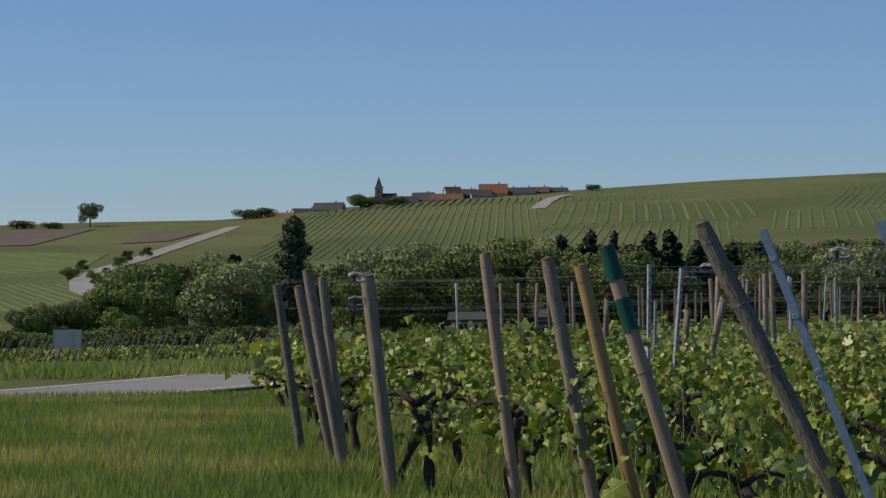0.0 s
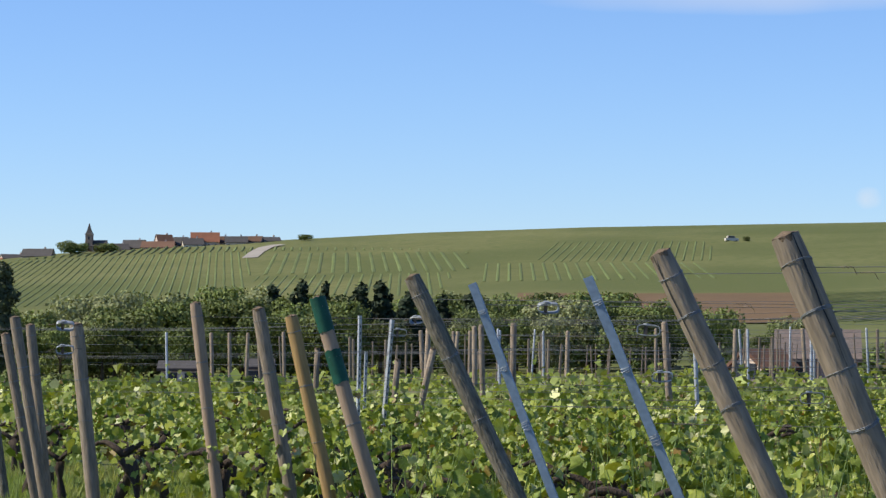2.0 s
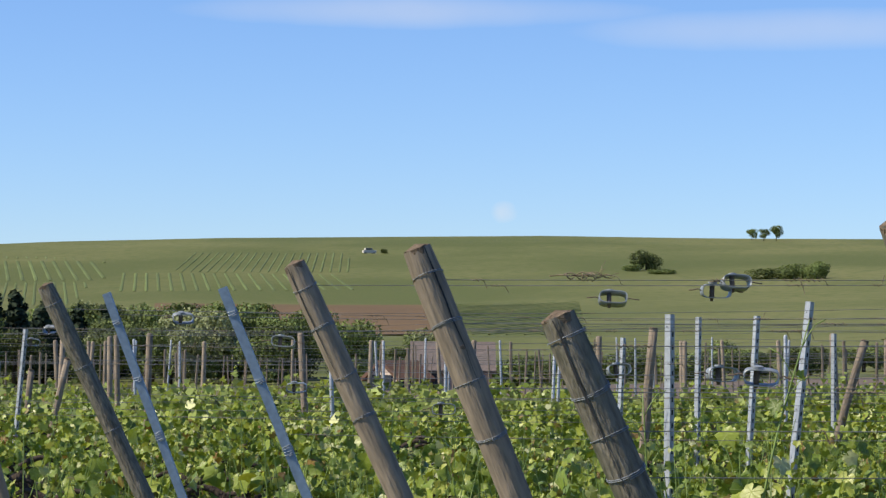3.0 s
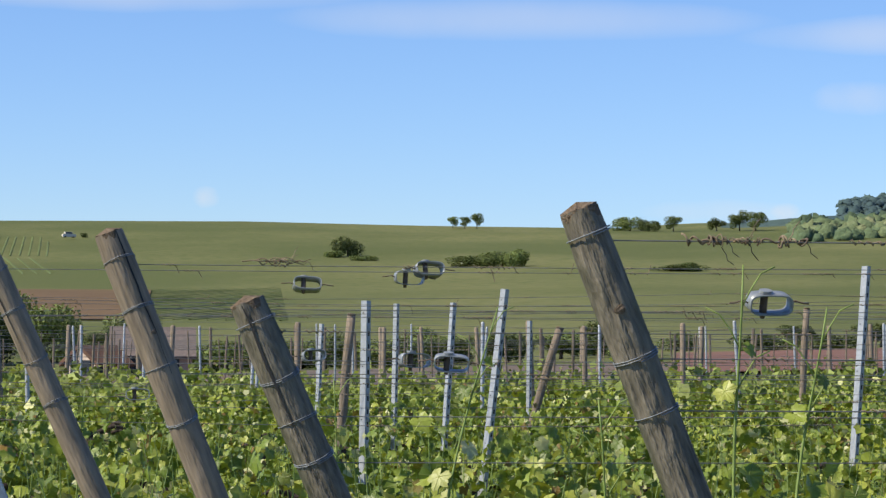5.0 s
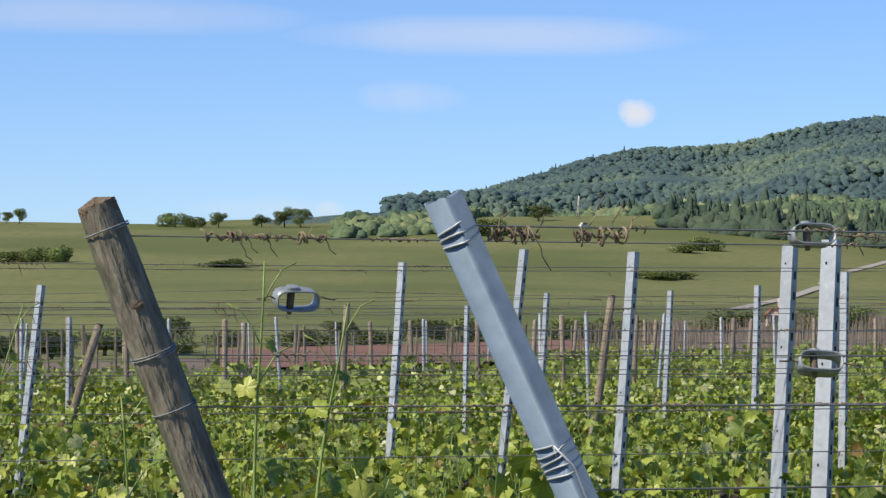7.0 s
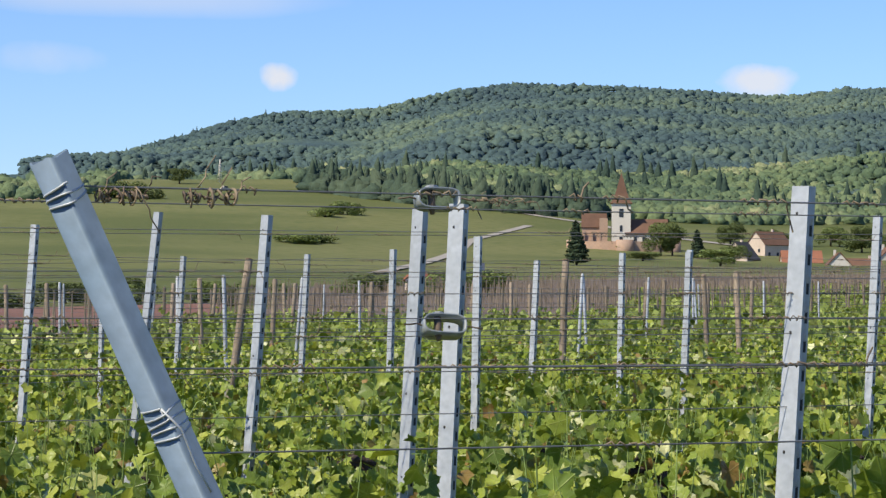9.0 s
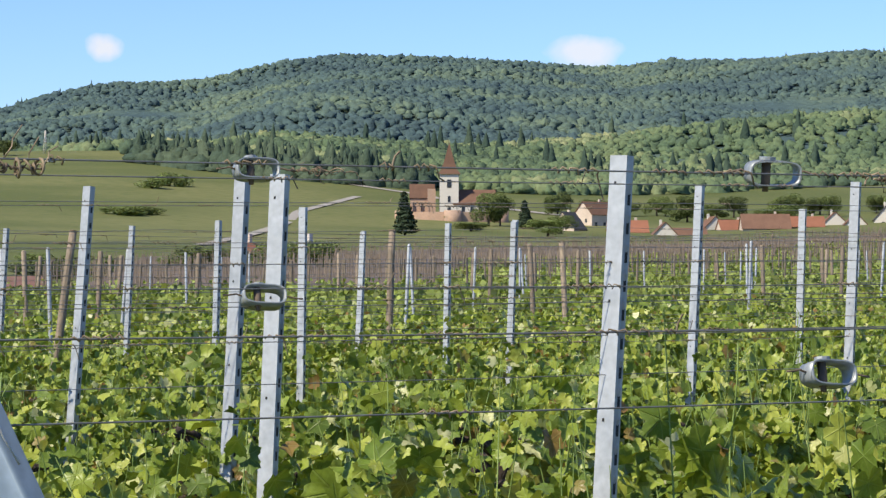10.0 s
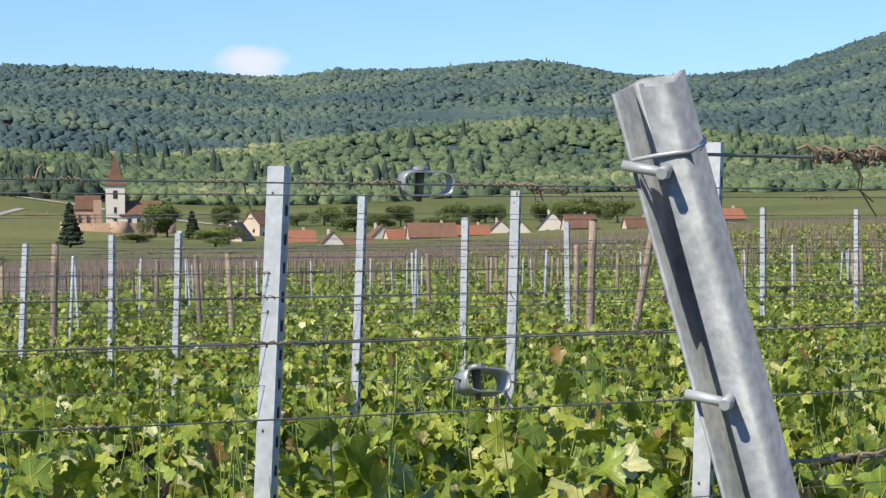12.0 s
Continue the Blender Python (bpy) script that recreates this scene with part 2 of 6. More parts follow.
M_STEEL = material("galvanised_steel", (0.42, 0.44, 0.465), 0.5, 0.3, scale=9, fine=45, spread=0.2, bump=0.08, dist=0.003, stain=(0.33, 0.35, 0.375), per_object=0.1)
M_STEEL_BLUE = material("bluish_steel", (0.13, 0.18, 0.245), 0.6, 0.15, scale=8, fine=45, spread=0.25, bump=0.08, dist=0.003, stain=(0.1, 0.145, 0.2))
M_STEEL_SKY = material("pale_blue_steel", (0.24, 0.31, 0.4), 0.55, 0.15, scale=8, fine=45, spread=0.25, bump=0.08, dist=0.003, stain=(0.19, 0.25, 0.33))
M_WIRE = material("wire", (0.2, 0.2, 0.2), 0.5, 0.6, scale=20, bump=0)
M_RUST_WIRE = material("rusty_wire", (0.16, 0.12, 0.09), 0.8, 0.2, scale=40, bump=0)
M_TENDRIL = material("dry_tendril", (0.22, 0.17, 0.115), 0.9, scale=40, spread=0.5, bump=0)
M_HOLE = material("dark_recess", (0.035, 0.035, 0.037), 0.9, bump=0)
M_PLASTIC = material("grey_tensioner", (0.29, 0.31, 0.32), 0.45, 0.3, scale=30, spread=0.25, bump=0)
M_FOREST = material("broad_crown", (0.125, 0.16, 0.05), 0.8, scale=0.3, fine=2, spread=0.3, per_object=0.4, per_island=0.4, trans=0.15, bump=0)
M_FOREST_PALE = material("pale_crown", (0.24, 0.265, 0.13), 0.8, scale=0.3, fine=2, spread=0.3, per_island=0.35, trans=0.15, bump=0)
M_FIR = material("fir_crown", (0.03, 0.048, 0.024), 0.85, scale=0.3, fine=2, spread=0.3, per_island=0.4, trans=0.05, bump=0)
M_POPLAR = material("poplar_crown", (0.085, 0.105, 0.055), 0.8, scale=0.3, fine=2, spread=0.3, per_island=0.45, trans=0.1, bump=0)
M_TRUNK = material("tree_bark", (0.09, 0.07, 0.05), 0.95, scale=3, bump=0.5)
# mountain woods: bluish aerial haze is mixed into these base colours
M_WOODS_HAZED = woods_material("hazed_far_woods", ((0.0, (0.05, 0.079, 0.088)), (0.35, (0.062, 0.097, 0.098)), (0.65, (0.08, 0.118, 0.1)), (1.0, (0.125, 0.165, 0.11))), 0.006, 0.12)
M_WOODS_MID = woods_material("mid_woods", ((0.0, (0.06, 0.088, 0.06)), (0.35, (0.085, 0.125, 0.07)), (0.7, (0.13, 0.168, 0.085)), (1.0, (0.25, 0.262, 0.14))), 0.008, 0.5)
M_WOODS_FIR = woods_material("fir_woods", ((0.0, (0.03, 0.05, 0.04)), (0.5, (0.045, 0.07, 0.05)), (1.0, (0.075, 0.1, 0.065))), 0.008, 0.5)
M_GRASS = material("grass_blade", (0.2, 0.265, 0.08), 0.8, scale=0.4, fine=4, spread=0.3, per_island=0.35, trans=0.4, bump=0, stain=(0.32, 0.325, 0.14))
M_ASPHALT = material("asphalt", (0.25, 0.235, 0.215), 0.9, scale=0.5, fine=30, spread=0.15, bump=0.2)
M_LINE = material("road_paint", (0.6, 0.6, 0.58), 0.8, scale=1, fine=20, spread=0.3, bump=0)
M_SOIL = material("brown_soil", (0.13, 0.082, 0.036), 0.95, scale=0.05, fine=0.6, spread=0.2, bump=0.5, dist=0.3)
M_RED_SOIL = material("reddish_soil", (0.17, 0.088, 0.062), 0.95, scale=0.05, fine=0.6, spread=0.25, bump=0.5, dist=0.3)
M_GREY_SOIL = material("grey_brown_soil", (0.13, 0.1, 0.075), 0.95, scale=0.05, fine=0.6, spread=0.2, bump=0.5, dist=0.3)
M_TRACK = material("pale_track", (0.3, 0.275, 0.24), 0.95, scale=0.1, fine=1, spread=0.2, bump=0)
M_ROW = material("far_vine_row", (0.1, 0.13, 0.036), 0.9, scale=0.02, fine=0.5, spread=0.3, per_island=0.15, bump=0, stain=(0.115, 0.145, 0.042))
M_RENDER = material("lime_render", (0.56, 0.46, 0.38), 0.9, scale=0.3, fine=3, spread=0.12, bump=0.2, stain=(0.48, 0.39, 0.32), per_object=0.08)
M_WHITE = material("white_render", (0.58, 0.54, 0.48), 0.9, scale=0.3, fine=3, spread=0.08, bump=0.2)
M_STONE = material("pink_sandstone", (0.42, 0.28, 0.2), 0.95, scale=0.25, fine=2.5, spread=0.25, bump=0.5, dist=0.05, stain=(0.34, 0.24, 0.18))
M_TILE_BROWN = material("brown_roof_tile", (0.135, 0.075, 0.05), 0.85, scale=0.4, fine=5, spread=0.25, bump=0.3, dist=0.03, per_object=0.2)
M_TILE_RED = material("orange_roof_tile", (0.26, 0.11, 0.065), 0.85, scale=0.4, fine=5, spread=0.2, bump=0.3, dist=0.03, per_object=0.2)
M_TILE_OLD = material("old_grey_roof_tile", (0.17, 0.135, 0.12), 0.9, scale=0.6, fine=6, spread=0.35, bump=0.4, dist=0.03, stain=(0.13, 0.11, 0.1))
M_SLATE = material("dark_roof", (0.07, 0.065, 0.065), 0.8, scale=0.4, fine=5, spread=0.25, bump=0.3, dist=0.03)
M_WINDOW = material("dark_window", (0.03, 0.035, 0.045), 0.2, bump=0, spread=0.1)


# ---- building helpers ----
ROW = radians(105.0)                                  # heading of the vine rows
UX, UY = math.sin(ROW), math.cos(ROW)                 # along a row
NX, NY = math.sin(ROW - math.pi / 2), math.cos(ROW - math.pi / 2)   # from row to row


def plan(u, d):
    return u * UX + d * NX, u * UY + d * NY


def polar(heading, r):
    return r * math.sin(radians(heading)), r * math.cos(radians(heading))


def empty(name, m=None):
    ob = new(name)
    if m:
        ob.matrix_basis = m
    return ob


def mesh_of(name, verts, faces, mat, smooth=False):
    me = bpy.data.meshes.new(name)
    me.from_pydata(verts, [], faces)
    me.materials.append(mat)
    if smooth:
        me.polygons.foreach_set("use_smooth", [True] * len(me.polygons))
    me.update()
    return me


def mesh_np(name, verts, loops, sizes, mat, uv=None, smooth=False):
    """A big mesh from arrays: corner indices and the number of corners of each face; uv for each vertex."""
    me = bpy.data.meshes.new(name)
    verts, loops, sizes = np.asarray(verts, np.float32), np.asarray(loops, np.int32), np.asarray(sizes, np.int32)
    me.vertices.add(len(verts)), me.loops.add(len(loops)), me.polygons.add(len(sizes))
    me.vertices.foreach_set("co", verts.ravel())
    me.loops.foreach_set("vertex_index", loops)
    me.polygons.foreach_set("loop_start", np.r_[0, np.cumsum(sizes)[:-1]].astype(np.int32))
    if smooth:
        me.polygons.foreach_set("use_smooth", np.ones(len(sizes), bool))
    me.update(calc_edges=True)
    if uv is not None:
        me.uv_layers.new(name="leaf").data.foreach_set("uv", np.asarray(uv, np.float32)[loops].ravel())
    me.materials.append(mat)
    return me


def part(name, bm, mat, parent=None, label=""):
    """Links a bmesh or a mesh as one object under a thing or a part."""
    if isinstance(bm, bmesh.types.BMesh):
        me = bpy.data.meshes.new(name)
        bm.to_mesh(me)
        bm.free()
        me.materials.append(mat)
    else:
        me = bm
    ob = new(name, me)
    ob.parent = parent
    return tagged(ob, label)


def add_box(bm, sx, sy, sz, m=Matrix(), bevel=0.0):
    g = bmesh.ops.create_cube(bm, size=1, matrix=m @ Matrix.Diagonal((sx, sy, sz, 1)))
    if bevel:
        edges = list({e for v in g["verts"] for e in v.link_edges})
        bmesh.ops.bevel(bm, geom=edges, offset=bevel, segments=2, affect="EDGES")


def add_tube(bm, points, radius, sides=6, wobble=0.0, seed=0, cap=True):
    """A swept tube along points; radius a number or one for each point."""
    rng = random.Random(seed)
    pts = [Vector(p) for p in points]
    rad = radius if isinstance(radius, (list, tuple)) else [radius] * len(pts)
    rings = []
    for i, p in enumerate(pts):
        t = (pts[min(i + 1, len(pts) - 1)] - pts[max(i - 1, 0)]).normalized()
        a = t.cross(Vector((0.3, 0.1, 1)) if abs(t.z) < 0.9 else Vector((1, 0.1, 0))).normalized()
        b = t.cross(a)
        rings.append([bm.verts.new(p + (a * math.cos(k) + b * math.sin(k)) * rad[i] * (1 + rng.uniform(-wobble, wobble)))
                      for k in [2 * math.pi * j / sides for j in range(sides)]])
    for r0, r1 in zip(rings, rings[1:]):
        for j in range(sides):
            bm.faces.new((r0[j], r0[(j + 1) % sides], r1[(j + 1) % sides], r1[j])).smooth = True
    if cap:
        bm.faces.new(rings[0][::-1]), bm.faces.new(rings[-1])


# ---- ground ----
# Height of the land seen from the eye: degrees above the level at each distance, by heading.
DIST = [30, 60, 120, 250, 450, 800]
LAND = {-180: [-3.2, -1.6, -0.9, -0.4, 0.0, 0.3],
        -40: [-3.2, -1.65, -1.5, -1.2, -0.8, 0.3],
        -12: [-3.25, -1.75, -1.6, -1.2, -0.7, 0.35],
        -3: [-3.25, -1.7, -1.5, -1.1, -0.55, 0.6],
        8: [-3.2, -1.55, -1.15, -0.85, -0.3, 1.0],
        16: [-3.1, -1.4, -0.9, -0.65, 0.0, 1.2],
        24: [-2.95, -1.4, -0.75, -0.25, 0.35, 1.5],
        32: [-2.75, -1.28, -0.55, 0.05, 0.5, 1.6],
        40: [-2.6, -1.17, -0.35, 0.35, 0.7, 1.35],
        48: [-2.5, -1.06, -0.15, 0.55, 0.85, 1.15],
        58: [-2.4, -0.95, 0.15, 1.2, 1.35, 1.5],
        90: [-2.3, -0.8, 0.4, 1.4, 1.6, 1.9],
        180: [-3.2, -1.6, -0.9, -0.4, 0.0, 0.3]}
RIDGE = [(-180, 1.2), (-40, 1.4), (-9.7, 1.59), (-7.7, 1.65), (-4.8, 1.69), (-3.65, 1.81), (-1.8, 1.98), (0.2, 2.13), (2.7, 2.28), (5.8, 2.46),
         (9.5, 2.59), (13, 2.65), (16.6, 2.7), (20.4, 2.66), (25, 2.65), (27.5, 2.68), (31.5, 2.87), (36, 2.93), (40, 2.7), (44, 2.35), (48, 2.2), (60, 2.3), (90, 2.2), (180, 1.2)]
MOUNT = [(-180, 0.9), (-40, 1.0), (10, 1.2), (24, 2.2), (26.2, 2.6), (28.3, 2.77), (30.1, 3.09), (31.2, 3.41), (32.4, 3.7), (34.1, 4.23), (35.2, 4.47), (37.2, 4.57), (39, 4.97),
         (40.4, 5.08), (41.5, 5.02), (43.4, 4.96), (46.5, 4.92), (47.6, 5.08), (49.1, 5.03), (51.7, 5.15), (52.6, 5.08), (53.9, 4.87), (55.1, 4.83), (57.3, 5.02),
         (58.2, 5.27), (59.6, 5.67), (64, 6.3), (90, 5.0), (130, 2.0), (180, 0.9)]
EYE = 1.7


def table(rows, a):
    keys = [k for k, _ in rows]
    return float(np.interp(a, keys, [v for _, v in rows]))


LAND_AZ = sorted(LAND)
LAND_EL = np.array([LAND[a] for a in LAND_AZ])


def height(x, y):
    """Height of the land at a place of the plan."""
    r, a = math.hypot(x, y), math.degrees(math.atan2(x, y))
    u = x * UX + y * UY
    near = 0.022 * max(u - 3, 0) if r < 40 else None
    if r < 30:
        return near
    row = [float(np.interp(a, LAND_AZ, LAND_EL[:, k])) for k in range(6)]
    ridge, mount = table(RIDGE, a), table(MOUNT, a) - 0.11
    low = min(ridge - 0.5, mount - 0.4)
    ds = DIST + [1300, 1700, 2300, 3300, 4400]
    es = row + [ridge, max(ridge - 0.25, min(mount - 1.6, ridge + 0.4)), max(ridge - 0.3, mount - 1.1), mount, mount - 1.2]
    z = EYE + r * math.tan(radians(float(np.interp(math.log(r), np.log(ds), es))))
    if r < 60:
        f = (r - 30) / 30
        z = z * f + (0.022 * max(u - 3, 0)) * (1 - f)
    if 1500 < r < 3250:
        z += 38 * math.sin(math.pi * (r - 1500) / 1750) * noise.noise(Vector((x / 330 + 3, y / 330, 5)))
    if a < 25 and r > 1300:
        return EYE + r * math.tan(radians(ridge - 0.45 * min(1, (r - 1300) / 200)))
    if r > 300:
        k = min(1, (r - 300) / 1500)
        z += k * 14 * noise.noise(Vector((x / 420, y / 420, 0))) * (0.1 if r < 1400 else 1)
    return z


def build_ground():
    az = [-180 + 5 * i for i in range(33)] + [-14.5 + 0.5 * i for i in range(160)] + [66 + 4 * i for i in range(29)]
    rs = [0.4 * 1.16 ** i for i in range(22)] + [10.5 * 1.09 ** i for i in range(71)]
    rs = [r for r in rs if r < 4600]
    verts = [(0, 0, 0)]
    for r in rs:
        for a in az:
            x, y = polar(a, r)
            verts.append((x, y, height(x, y) + 0.03 * noise.noise(Vector((x * 0.8, y * 0.8, 1)))))
    n = len(az)
    faces = [(0, 1 + (j + 1) % n, 1 + j) for j in range(n)]
    for i in range(len(rs) - 1):
        for j in range(n):
            a, b = 1 + i * n + j, 1 + i * n + (j + 1) % n
            faces.append((a, b, b + n, a + n))
    m = bpy.data.materials.new("land")
    m.use_nodes = True
    nd, lk = m.node_tree.nodes, m.node_tree.links
    b = nd["Principled BSDF"]
    b.inputs["Roughness"].default_value, b.inputs["Specular IOR Level"].default_value = 0.95, 0.1
    co = nd.new("ShaderNodeTexCoord")
    out = None
    for scale, c0, c1, lo, hi in ((0.009, (0.09, 0.107, 0.036), (0.155, 0.158, 0.062), 0.4, 0.62), (0.25, (0.08, 0.105, 0.03), None, 0.45, 0.75), (3.0, (0.17, 0.17, 0.07), None, 0.5, 0.8)):
        nz, mk, mx = nd.new("ShaderNodeTexNoise"), nd.new("ShaderNodeMapRange"), nd.new("ShaderNodeMix")
        nz.inputs["Scale"].default_value, nz.inputs["Detail"].default_value = scale, 6
        lk.new(co.outputs["Object"], nz.inputs["Vector"])
        mk.inputs["From Min"].default_value, mk.inputs["From Max"].default_value = lo, hi
        lk.new(nz.outputs["Fac"], mk.inputs["Value"]), lk.new(mk.outputs[0], mx.inputs[0])
        mx.data_type = "RGBA"
        if out is None:
            mx.inputs[6].default_value, mx.inputs[7].default_value = (*c0, 1), (*c1, 1)
        else:
            lk.new(out, mx.inputs[6])
            mx.inputs[7].default_value = (*c0, 1)
        out = mx.outputs[2]
    lk.new(out, b.inputs["Base Color"])
    me = mesh_of("ground", verts, faces, m, True)
    # the wooded hills have a dark forest floor, in the woods' haze-tinted colour
    me.materials.append(M_WOODS_HAZED)
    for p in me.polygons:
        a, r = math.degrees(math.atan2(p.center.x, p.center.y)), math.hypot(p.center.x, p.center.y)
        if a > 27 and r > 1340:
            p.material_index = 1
    tagged(new("ground", me), "green meadow and vineyard land rising to wooded hills", "ground", kind="structure")


build_ground()


# ---- vineyard: end posts ----
def post_pose(u, d, z, lean):
    """The pose of a post whose top is at u, d, z of the plan, leaning out of its row; its base stands in the soil."""
    x, y = plan(u, d)
    bx, by = plan(u + z * math.tan(radians(lean)), d)
    g = height(bx, by) - 0.12
    up = (Vector((x, y, z)) - Vector((bx, by, g)))
    return Matrix.Translation((bx, by, g)) @ up.to_track_quat("Z", "Y").to_matrix().to_4x4(), up.length


def wire_wrap(bm, r, z, turns, seed):
    rng = random.Random(seed)
    pts, n = [], 12
    tilt = rng.uniform(-0.25, 0.25)
    for i in range(int(turns * n) + 1):
        a = 2 * math.pi * i / n
        pts.append(((r + 0.002) * math.cos(a), (r + 0.002) * math.sin(a), z + tilt * r * math.cos(a) + 0.004 * i / n))
    e = pts[-1]
    pts += [(e[0] * 1.15, e[1] * 1.15, e[2] - 0.02), (e[0] * 1.2, e[1] * 1.1, e[2] - 0.05)]
    add_tube(bm, pts, 0.0013, 5, cap=False)


def round_post(u, d, z, lean, dia, mat, label, wraps=(0.06, 0.36, 0.5, 0.75), seed=0, bands=(), crack=0.0, knots=()):
    m, length = post_pose(u, d, z, lean)
    post = tagged(empty("end_post", m), label, "post", "end posts of the vine rows")
    rng = random.Random(seed)
    r, n, rings = dia / 2, 20, 26
    bm = bmesh.new()
    rows = []
    for i in range(rings + 1):
        f = i / rings
        ring = []
        for j in range(n):
            a = 2 * math.pi * j / n
            lump = 1 + 0.05 * noise.noise(Vector((math.cos(a) * 1.3, math.sin(a) * 1.3, f * length * 3 + seed * 7.7))) - 0.05 * max(0, noise.noise(Vector((math.cos(a) * 4, math.sin(a) * 4, f * 1.5 + seed))))
            edge = 0.9 if i == rings else 1
            ring.append(bm.verts.new((r * lump * edge * math.cos(a), r * lump * edge * math.sin(a),
                                      f * length + (0.004 * noise.noise(Vector((math.cos(a), math.sin(a), seed * 3.1))) if i > rings - 2 else 0))))
        rows.append(ring)
    for r0, r1 in zip(rows, rows[1:]):
        for j in range(n):
            bm.faces.new((r0[j], r0[(j + 1) % n], r1[(j + 1) % n], r1[j])).smooth = True
    part("shaft", bm, mat, post)
    bm = bmesh.new()
    top = [bm.verts.new(v) for v in [(r * 0.9 * math.cos(2 * math.pi * j / n), r * 0.9 * math.sin(2 * math.pi * j / n), length + 0.004 * rng.uniform(-1, 1)) for j in range(n)]]
    mid = bm.verts.new((0, 0, length + 0.18 * dia))
    low = [bm.verts.new((v.co.x, v.co.y, length - 0.02)) for v in top]
    for j in range(n):
        bm.faces.new((top[j], top[(j + 1) % n], mid))
        bm.faces.new((low[j], low[(j + 1) % n], top[(j + 1) % n], top[j]))
    part("cut_top", bm, M_WOOD_END, post, "rough sawn brown top")
    for k, w in enumerate(wraps):
        bm = bmesh.new()
        wire_wrap(bm, r, length - w, 1.6 + (k % 2), seed * 10 + k)
        part("wire_wrap", bm, M_STEEL_DULL, post)
    to_walk = m.to_3x3().inverted() @ Vector((-NX, -NY, 0))
    face = math.atan2(to_walk.y, to_walk.x)
    if crack:      # a drying split that runs down from the top
        bm = bmesh.new()
        left, right = [], []
        for i in range(24):
            f = i / 23
            a = face + crack + 0.12 * noise.noise(Vector((f * 5, seed, 0)))
            half = (0.0022 * math.sin(math.pi * min(1, f * 1.2 + 0.12)) + 0.0006) / r
            for side, ring in ((-half, left), (half, right)):
                ring.append(bm.verts.new((1.045 * r * math.cos(a + side), 1.045 * r * math.sin(a + side), length - 0.004 - 0.42 * f)))
        for i in range(23):
            bm.faces.new((left[i], right[i], right[i + 1], left[i + 1]))
        part("split", bm, M_HOLE, post, "dark drying split in the wood")
    for turn, drop, size in knots:
        bm = bmesh.new()
        a = face + turn
        c = Vector((r * math.cos(a), r * math.sin(a), length - drop))
        out, side = Vector((math.cos(a), math.sin(a), 0)), Vector((-math.sin(a), math.cos(a), 0))
        rings = []
        for k, lift in ((1.0, 0.0), (0.72, 0.1), (0.45, 0.05), (0.2, 0.12)):
            rings.append([bm.verts.new(c + out * (r * 0.02 + lift * size) + (side * math.cos(q) + Vector((0, 0, 0.8 * math.sin(q)))) * size * k * (1 + 0.12 * math.sin(3 * q + k * 5)))
                          for q in [2 * math.pi * j / 14 for j in range(14)]])
        for r0, r1 in zip(rings, rings[1:]):
            for j in range(14):
                bm.faces.new((r0[j], r0[(j + 1) % 14], r1[(j + 1) % 14], r1[j])).smooth = True
        bm.faces.new(rings[-1])
        part("knot", bm, M_WOOD_END, post, "brown knot in the wood")
    for z0, z1 in bands:
        bm = bmesh.new()
        prof = []
        for zz in (length - z1, length - z0):
            prof.append([bm.verts.new(((r * 1.05 + 0.001) * math.cos(2 * math.pi * j / n), (r * 1.05 + 0.001) * math.sin(2 * math.pi * j / n), zz + 0.006 * rng.uniform(-1, 1))) for j in range(n)])
        for j in range(n):
            bm.faces.new((prof[0][j], prof[0][(j + 1) % n], prof[1][(j + 1) % n], prof[1][j])).smooth = True
        part("paint_band", bm, M_GREEN_PAINT, post, "dark green painted band")
    return post


def channel(bm, w, dep, th, length, lip=0.0, holes=0):
    """A folded sheet-steel profile, open on its -y side."""
    o = [(-w / 2 + lip, -dep / 2), (-w / 2, -dep / 2), (-w / 2, dep / 2), (w / 2, dep / 2), (w / 2, -dep / 2), (w / 2 - lip, -dep / 2)]
    i = [(-w / 2 + lip, -dep / 2 + th), (-w / 2 + th, -dep / 2 + th), (-w / 2 + th, dep / 2 - th), (w / 2 - th, dep / 2 - th), (w / 2 - th, -dep / 2 + th), (w / 2 - lip, -dep / 2 + th)]
    ring = o + i[::-1]
    lo, hi = [bm.verts.new((x, y, 0)) for x, y in ring], [bm.verts.new((x, y, length)) for x, y in ring]
    n = len(ring)
    for k in range(n):
        bm.faces.new((lo[k], lo[(k + 1) % n], hi[(k + 1) % n], hi[k]))
    for s in (lo, hi):
        for k in range(5):
            bm.faces.new((s[k], s[k + 1], s[n - 2 - k], s[n - 1 - k]))


def folded(bm, path, th, length, ragged=0.0):
    """Sheet steel bent along a plan polyline and drawn out to its length."""
    pts = [Vector(p) for p in path]
    left, right = [], []
    for i, p in enumerate(pts):
        t = (pts[min(i + 1, len(pts) - 1)] - pts[max(i - 1, 0)]).normalized()
        n = Vector((-t.y, t.x)) * th / 2
        left.append(p + n), right.append(p - n)
    ring = left + right[::-1]
    n = len(ring)
    lo = [bm.verts.new((p.x, p.y, 0)) for p in ring]
    hi = [bm.verts.new((p.x, p.y, length + ragged * noise.noise(Vector((p.x * 60, p.y * 60, 2))))) for p in ring]
    for k in range(n):
        bm.faces.new((lo[k], lo[(k + 1) % n], hi[(k + 1) % n], hi[k])).smooth = True
    for k in range(len(pts) - 1):
        bm.faces.new((hi[k], hi[k + 1], hi[n - 2 - k], hi[n - 1 - k]))


def arc(cx, cy, r, a0, a1, n=5):
    return [(cx + r * math.cos(radians(a0 + (a1 - a0) * i / n)), cy + r * math.sin(radians(a0 + (a1 - a0) * i / n))) for i in range(n + 1)]


